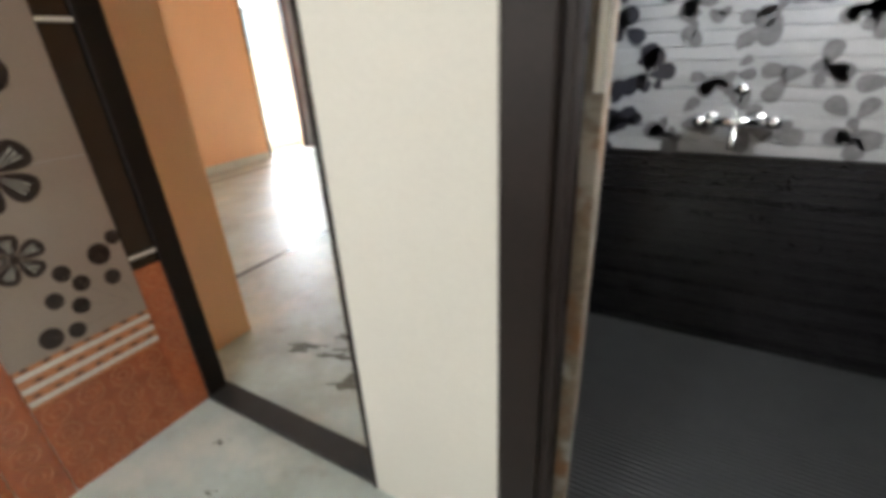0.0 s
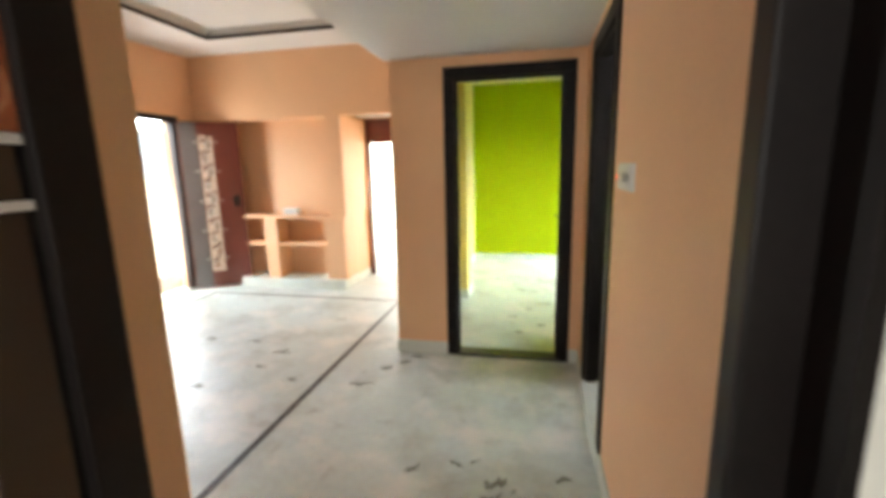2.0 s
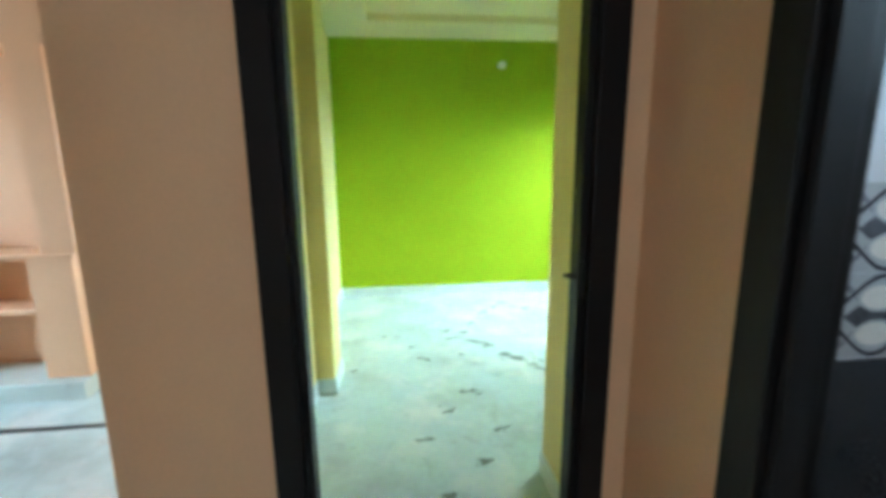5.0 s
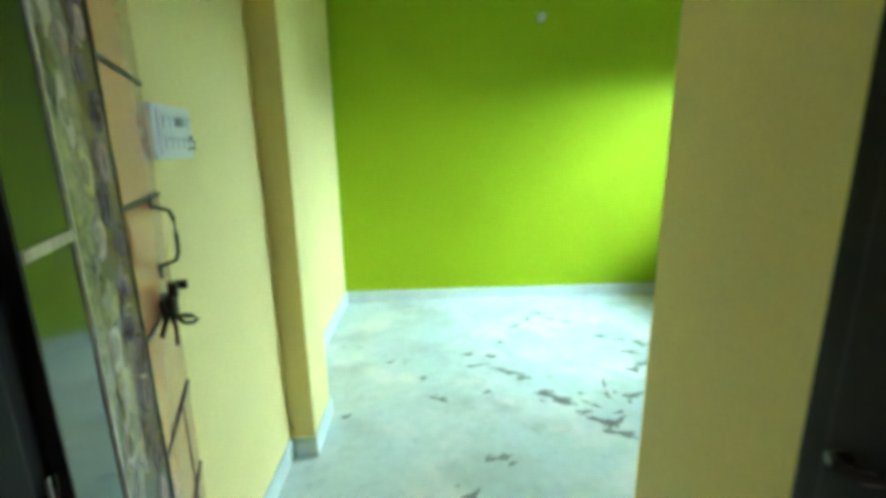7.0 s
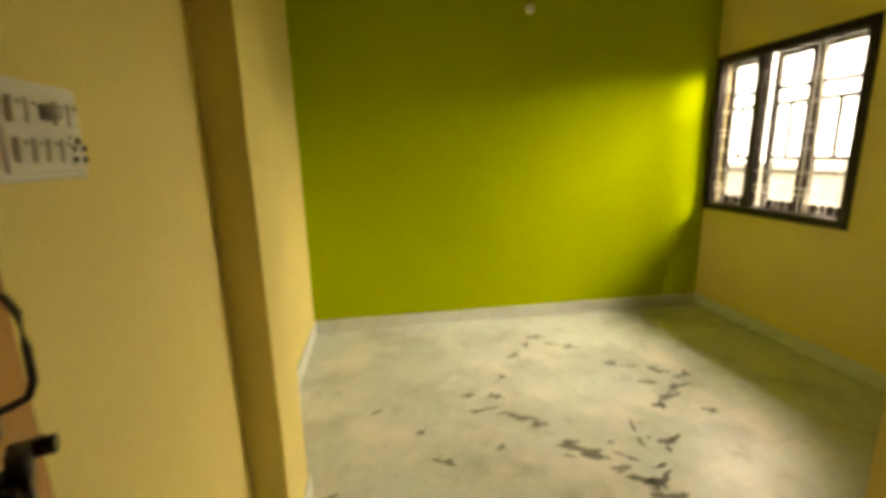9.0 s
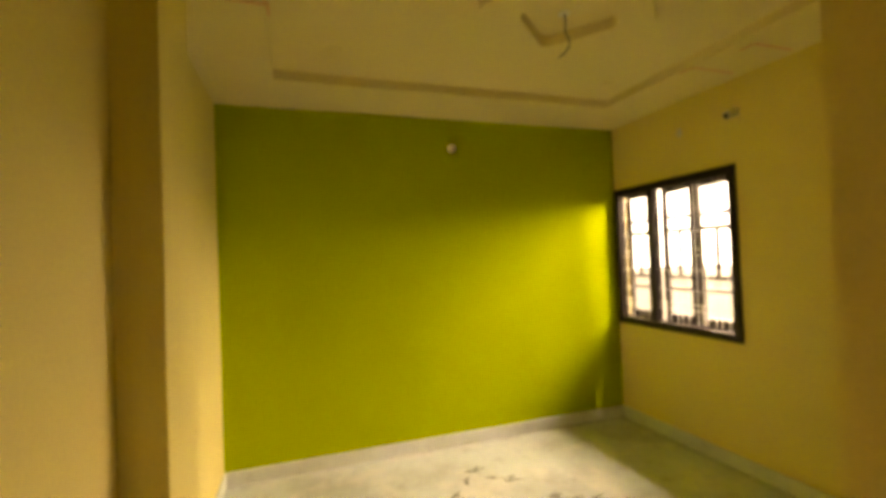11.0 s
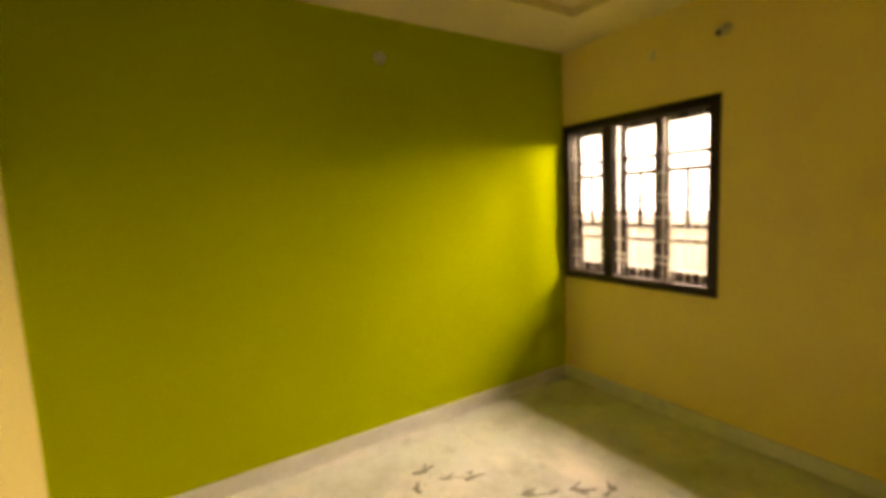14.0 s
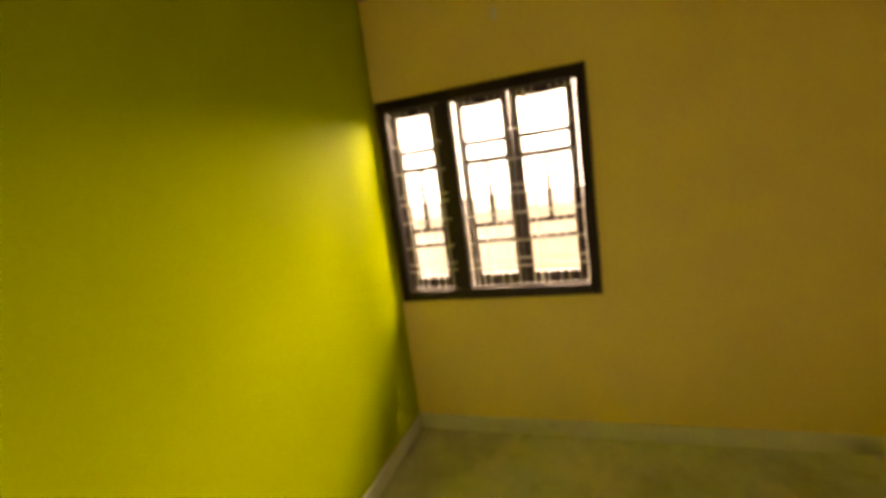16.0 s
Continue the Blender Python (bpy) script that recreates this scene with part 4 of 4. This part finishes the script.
PER, CREST = 0.305, 1.675
for row in range(2):
    zc = 0.983 + row * 0.231
    part("tile", boxes((1.185, 2.59, YB - 0.003, YB, zc - 0.1145, zc + 0.1145), bevel=0.001), WAVE_TILE, bt, "wave border tile")
    xs = [1.19 + k * 0.01 for k in range(140)]
    ph = [math.cos(math.tau * (x - CREST) / PER) for x in xs]
    for sgn in (1, -1):
        ribbon(xs, [zc + sgn * (0.063 + 0.044 * p) for p in ph], [0.006 + 0.007 * max(0, -p) ** 1.5 for p in ph], 0.0012, WAVE_DARK)
    for k in range(-2, 4):
        xt = CREST + (k - 0.5) * PER
        us = [-1 + j / 10 for j in range(21)]
        if 1.3 < xt < 2.48:
            for sgn in (1, -1):
                ribbon([xt + 0.085 * u for u in us], [zc + sgn * (0.042 + 0.05 * (1 - u * u) ** 0.6) for u in us], [0.003 + 0.012 * (1 - u * u) for u in us], 0.0004, WAVE_GREY)
                part("oval_print", slab([(0.046 * math.cos(a * math.tau / 20), 0.015 * math.sin(a * math.tau / 20)) for a in range(20)], 0.0008, Matrix.Translation((xt, YB - 0.0032, zc + sgn * 0.053)) @ Euler((radians(90), 0, 0)).to_matrix().to_4x4()), WHITE_GLAZE, bt)
        xc = CREST + k * PER
        if 1.3 < xc < 2.48:
            for sgn in (1, -1):
                part("oval_print", slab([(0.055 * math.cos(a * math.tau / 20), 0.032 * math.sin(a * math.tau / 20)) for a in range(20)], 0.0006, Matrix.Translation((xc, YB - 0.0032, zc + sgn * 0.05)) @ Euler((radians(90), 0, 0)).to_matrix().to_4x4()), WHITE_GLAZE, bt)
            bow = [(-0.1, 0), (-0.058, 0.03), (-0.02, 0.011), (0.02, 0.011), (0.058, 0.03), (0.1, 0), (0.058, -0.03), (0.02, -0.011), (-0.02, -0.011), (-0.058, -0.03)]
            part("bow_print", slab(bow, 0.001, Matrix.Translation((xc, YB - 0.0038, zc)) @ Euler((radians(90), 0, 0)).to_matrix().to_4x4()), WAVE_BOW, bt)


def bottle(m, h, r, body, cap, label):
    ob = thing("bottle", label, "bottle", m)
    bm = bmesh.new()
    prof = [(r * 0.9, 0), (r, 0.01), (r, h * 0.55), (r * 0.85, h * 0.68), (r * 0.4, h * 0.8), (r * 0.36, h * 0.86)]
    rings = [[bm.verts.new((a * math.cos(k * math.tau / 16), a * math.sin(k * math.tau / 16), z)) for k in range(16)] for a, z in prof]
    for a, b in zip(rings, rings[1:]):
        for k in range(16):
            bm.faces.new((a[k], a[(k + 1) % 16], b[(k + 1) % 16], b[k]))
    bm.faces.new(rings[0][::-1])
    bm.faces.new(rings[-1])
    smooth(part("body", bm, body, ob))
    part("cap", disc(r * 0.42, h * 0.14, "Z", (0, 0, h * 0.93), 14), cap, ob, "screw cap")
    part("label_wrap", disc(r * 1.015, h * 0.25, "Z", (0, 0, h * 0.3), 16), BLUELABEL, ob)
    return ob


bottle(pose(1.47, -0.17, 0.07), 0.23, 0.036, PLASTIC, RED, "white cleaner bottle with a red cap on the bathroom floor")
bottle(pose(1.40, -0.16, 0.07), 0.22, 0.035, PLASTIC_GREY, PLASTIC, "grey cleaner bottle with a white cap on the bathroom floor")
br = thing("floor_cloth", "crumpled brown floor cloth beside bottles", "cloth", pose(1.59, -0.22, 0.07))
bm = bmesh.new()
bmesh.ops.create_icosphere(bm, subdivisions=3, radius=0.06)
for v in bm.verts:
    v.co *= 1 + 0.35 * noise.noise(v.co * 28)
    v.co.z = max(0.0, v.co.z * 0.6 + 0.012)
part("cloth", bm, WORN, br)

# ---- outside ----
structure("ground", boxes((-60, 60, -60, 60, -3.4, -3.2)), GROUND, "dusty ground far below", "ground")
structure("balcony_floor", boxes((-5.2, -3.65, -1.5, 3.6, -0.15, -0.02), (-3.4, 1.0, 3.25, 7.0, -0.15, -0.02)), OUT_WHITE, "pale balcony floor", "floor")
par = thing("parapet", "cream sunlit balcony parapet wall", "parapet", group="balcony parapets")
part("wall", boxes((-5.3, -5.15, -3.0, 4.5, -0.1, 1.32), bevel=0.01), OUT_WHITE, par)
part("coping", boxes((-5.33, -5.12, -3.0, 4.5, 1.32, 1.37), bevel=0.008), OUT_WHITE, par)
par = thing("parapet", "white sunlit balcony wall", "parapet", group="balcony parapets")
part("wall", boxes((-4.0, 1.5, 7.0, 7.15, -0.1, 2.7), bevel=0.01), OUT_WHITE, par)
part("coping", boxes((-4.0, 1.5, 6.97, 7.18, 2.7, 2.76), bevel=0.008), OUT_WHITE, par)
structure("entrance_threshold", boxes((-3.66, -3.4, 0.64, 1.43, -0.05, 0.012), bevel=0.004), SKIRT, "pale stone entrance threshold", "trim")
structure("entrance_nosing", boxes((-3.70, -3.66, 0.55, 1.5, -0.02, 0.03), bevel=0.004), YELLOW, "yellow painted threshold edge", "trim")


def house(x0, x1, y0, y1, h, wallmat, face, label):
    """A flat-roofed house; face: the axis side with windows."""
    ob = thing("house", label, "house")
    part("wall", boxes((x0, x1, y0, y1, -3.2, h)), wallmat, ob)
    part("roof", boxes((x0 - 0.15, x1 + 0.15, y0 - 0.15, y1 + 0.15, h, h + 0.2)), OUT_WHITE, ob)
    n = int((y1 - y0) / 2.2)
    for k in range(n):
        for fl in range(int((h + 3.2) / 3.0)):
            y, z = y0 + (k + 0.5) * (y1 - y0) / n, -2.2 + fl * 3.0
            xf = x1 if face > 0 else x0
            w = part("window", boxes((min(xf, xf + face * 0.05), max(xf, xf + face * 0.05), y - 0.5, y + 0.5, z, z + 1.2)), BROWN, ob)
            part("pane", boxes((xf + face * 0.051, xf + face * 0.06, y - 0.43, y - 0.02, z + 0.06, z + 1.14)), GLOSS, w)
            part("pane", boxes((xf + face * 0.051, xf + face * 0.06, y + 0.02, y + 0.43, z + 0.06, z + 1.14)), GLOSS, w)
    return ob


house(-14.0, -9.0, -6, 10, 2.5, OUT_GREY, 1, "grey rendered house across the lane")
house(9.0, 14.0, -2, 12, 0.75, OUT_SAND, -1, "sand coloured flat-roofed house beyond the window")
gr = thing("window_grille", "grey metal grille panel beyond the entrance", "grille")
part("frame", boxes((-5.25, -5.2, -0.3, 2.4, 1.37, 1.41), (-5.25, -5.2, -0.3, 2.4, 2.0, 2.04)), OUT_GREY, gr)
for k in range(28):
    part("bar", boxes((-5.235, -5.215, -0.3 + k * 0.1, -0.285 + k * 0.1, 1.41, 2.0)), OUT_GREY, gr)

structure("backdrop", boxes((55, 55.5, -60, 70, -3, 70), (-55.5, -55, -60, 60, -3, 50)), SKYGLOW, "bright hazy white sky in the distance", "sky")

# ---- mud stains on the marble ----
rng = random.Random(21)


def stain(x, y, r, n=3, stretch=1.0, turn=0.0):
    for k in range(n):
        cx, cy = x + rng.uniform(-1, 1) * r * (n > 1), y + rng.uniform(-1, 1) * r * (n > 1) * 0.8
        rr = r * rng.uniform(0.5, 0.7)
        a0, b0 = rng.uniform(0, 6), rng.uniform(0, 6)
        pts = []
        for j in range(36):
            a = j * math.tau / 36
            q = rr * (0.66 + 0.22 * math.sin(2 * a + a0) + 0.20 * math.sin(3 * a + b0) + 0.15 * math.sin(5 * a + a0) + 0.10 * math.sin(9 * a + b0))
            u, v = q * math.cos(a) * stretch, q * math.sin(a) * 0.6
            pts.append((u * math.cos(turn) - v * math.sin(turn), u * math.sin(turn) + v * math.cos(turn)))
        part("mud_stain", slab(pts, 0.0006, Matrix.Translation((cx, cy, 0.0009 + 0.0002 * (k % 4)))), STAIN, floor, "dried grey mud smear")


for x, y, r, s, t in ((1.46, 3.17, 0.07, 1.6, 0.2), (1.36, 3.06, 0.06, 1.4, 0.9), (1.22, 2.91, 0.06, 1.5, 0.6), (1.65, 2.96, 0.06, 1.9, -0.3), (1.54, 3.03, 0.04, 3.0, -0.5), (1.06, 2.64, 0.06, 1.1, 1.0), (0.97, 2.43, 0.06, 1.5, 0.2), (0.81, 2.47, 0.05, 1.7, 0.2), (0.85, 2.31, 0.06, 1.9, 0.1),
                    (1.05, 2.21, 0.07, 1.7, -0.4), (1.11, 2.14, 0.08, 1.2, -0.8), (0.97, 2.26, 0.03, 3.0, -0.2), (1.80, 2.68, 0.06, 1.7, -0.6), (1.90, 2.62, 0.04, 3.0, -0.3), (2.05, 2.53, 0.08, 1.7, -0.3), (1.90, 2.42, 0.06, 1.5, -0.5), (2.16, 2.45, 0.06, 1.7, 0.1), (2.04, 2.34, 0.08, 1.6, 0.2), (1.92, 2.25, 0.06, 1.8, 0.3), (1.82, 2.18, 0.07, 1.0, 0.6),
                    (1.25, 1.90, 0.10, 1.9, -0.5), (1.36, 1.77, 0.04, 2.2, -0.2), (1.57, 2.04, 0.03, 3.0, 1.2), (1.54, 1.92, 0.03, 3.0, 1.4), (1.42, 1.83, 0.03, 3.0, -0.8), (1.68, 1.90, 0.09, 1.1, 0.4), (1.42, 1.68, 0.09, 1.5, -0.5), (1.50, 1.68, 0.07, 1.2, 0.6), (1.46, 1.58, 0.09, 1.6, -0.5), (1.53, 1.75, 0.04, 2.0, 0.1), (1.40, 1.94, 0.03, 1.3, 0),
                    (0.29, 2.40, 0.03, 2.2, 0.5), (0.60, 1.94, 0.05, 1.8, -0.6), (0.10, 1.81, 0.04, 1.2, 0), (0.51, 2.18, 0.03, 2.2, 0.5), (0.88, 2.0, 0.04, 1.4, 1.1), (2.05, 2.09, 0.05, 1.6, -0.5), (0.85, 1.45, 0.07, 1.8, 0.3), (0.7, 1.2, 0.06, 1.5, 0.7), (0.95, 1.0, 0.05, 1.5, 0.3), (0.55, 0.95, 0.05, 2.0, 0.1), (0.62, 0.55, 0.06, 1.5, 0.5), (0.82, 0.75, 0.05, 1.7, 0.2),
                    (0.60, -1.36, 0.08, 1.3, 1.0), (0.57, -1.47, 0.06, 1.1, 0.4), (0.39, -1.26, 0.04, 1.4, -0.5), (0.47, -1.23, 0.03, 1.4, 0.5), (0.18, -1.34, 0.05, 1.7, 0.4), (-0.20, -0.20, 0.06, 1.5, 0.2), (-0.30, -0.31, 0.06, 1.7, 0.7), (-0.40, -0.57, 0.06, 2.0, 0.3), (-0.12, -0.09, 0.05, 2.0, 0), (-1.24, -0.19, 0.07, 1.5, 0), (-1.59, -0.01, 0.08, 1.6, 0), (-2.02, -0.02, 0.06, 1.8, 0),
                    (-1.25, -0.45, 0.05, 1.5, 0.4), (-0.9, -0.6, 0.05, 1.4, 0), (-1.5, -0.8, 0.06, 1.5, 0.3), (-1.9, -0.5, 0.05, 1.5, 0.6), (-1.1, 0.6, 0.05, 1.6, 0.3), (0.25, -2.3, 0.10, 1.5, 0.2), (0.45, -2.28, 0.08, 1.9, 0.3), (0.62, -2.40, 0.09, 1.6, 0.5), (0.40, -2.15, 0.05, 2.4, 0.1), (0.80, -2.30, 0.07, 1.5, 0.7), (0.55, -3.0, 0.025, 1, 0), (0.4, -2.85, 0.025, 1.4, 0), (0.9, -1.28, 0.05, 1.6, 0.1)):
    y -= 0.04 if y > 1.4 else 0.0
    stain(x, y, r * 1.15, 1, s, t)
    stain(x + rng.uniform(-0.7, 0.7) * r, y + rng.uniform(-0.7, 0.7) * r, r * 0.6, 1, s, t + 0.5)
    stain(x + rng.uniform(-1, 1) * r, y + rng.uniform(-1, 1) * r, r * 0.35, 1, 1.2, t)
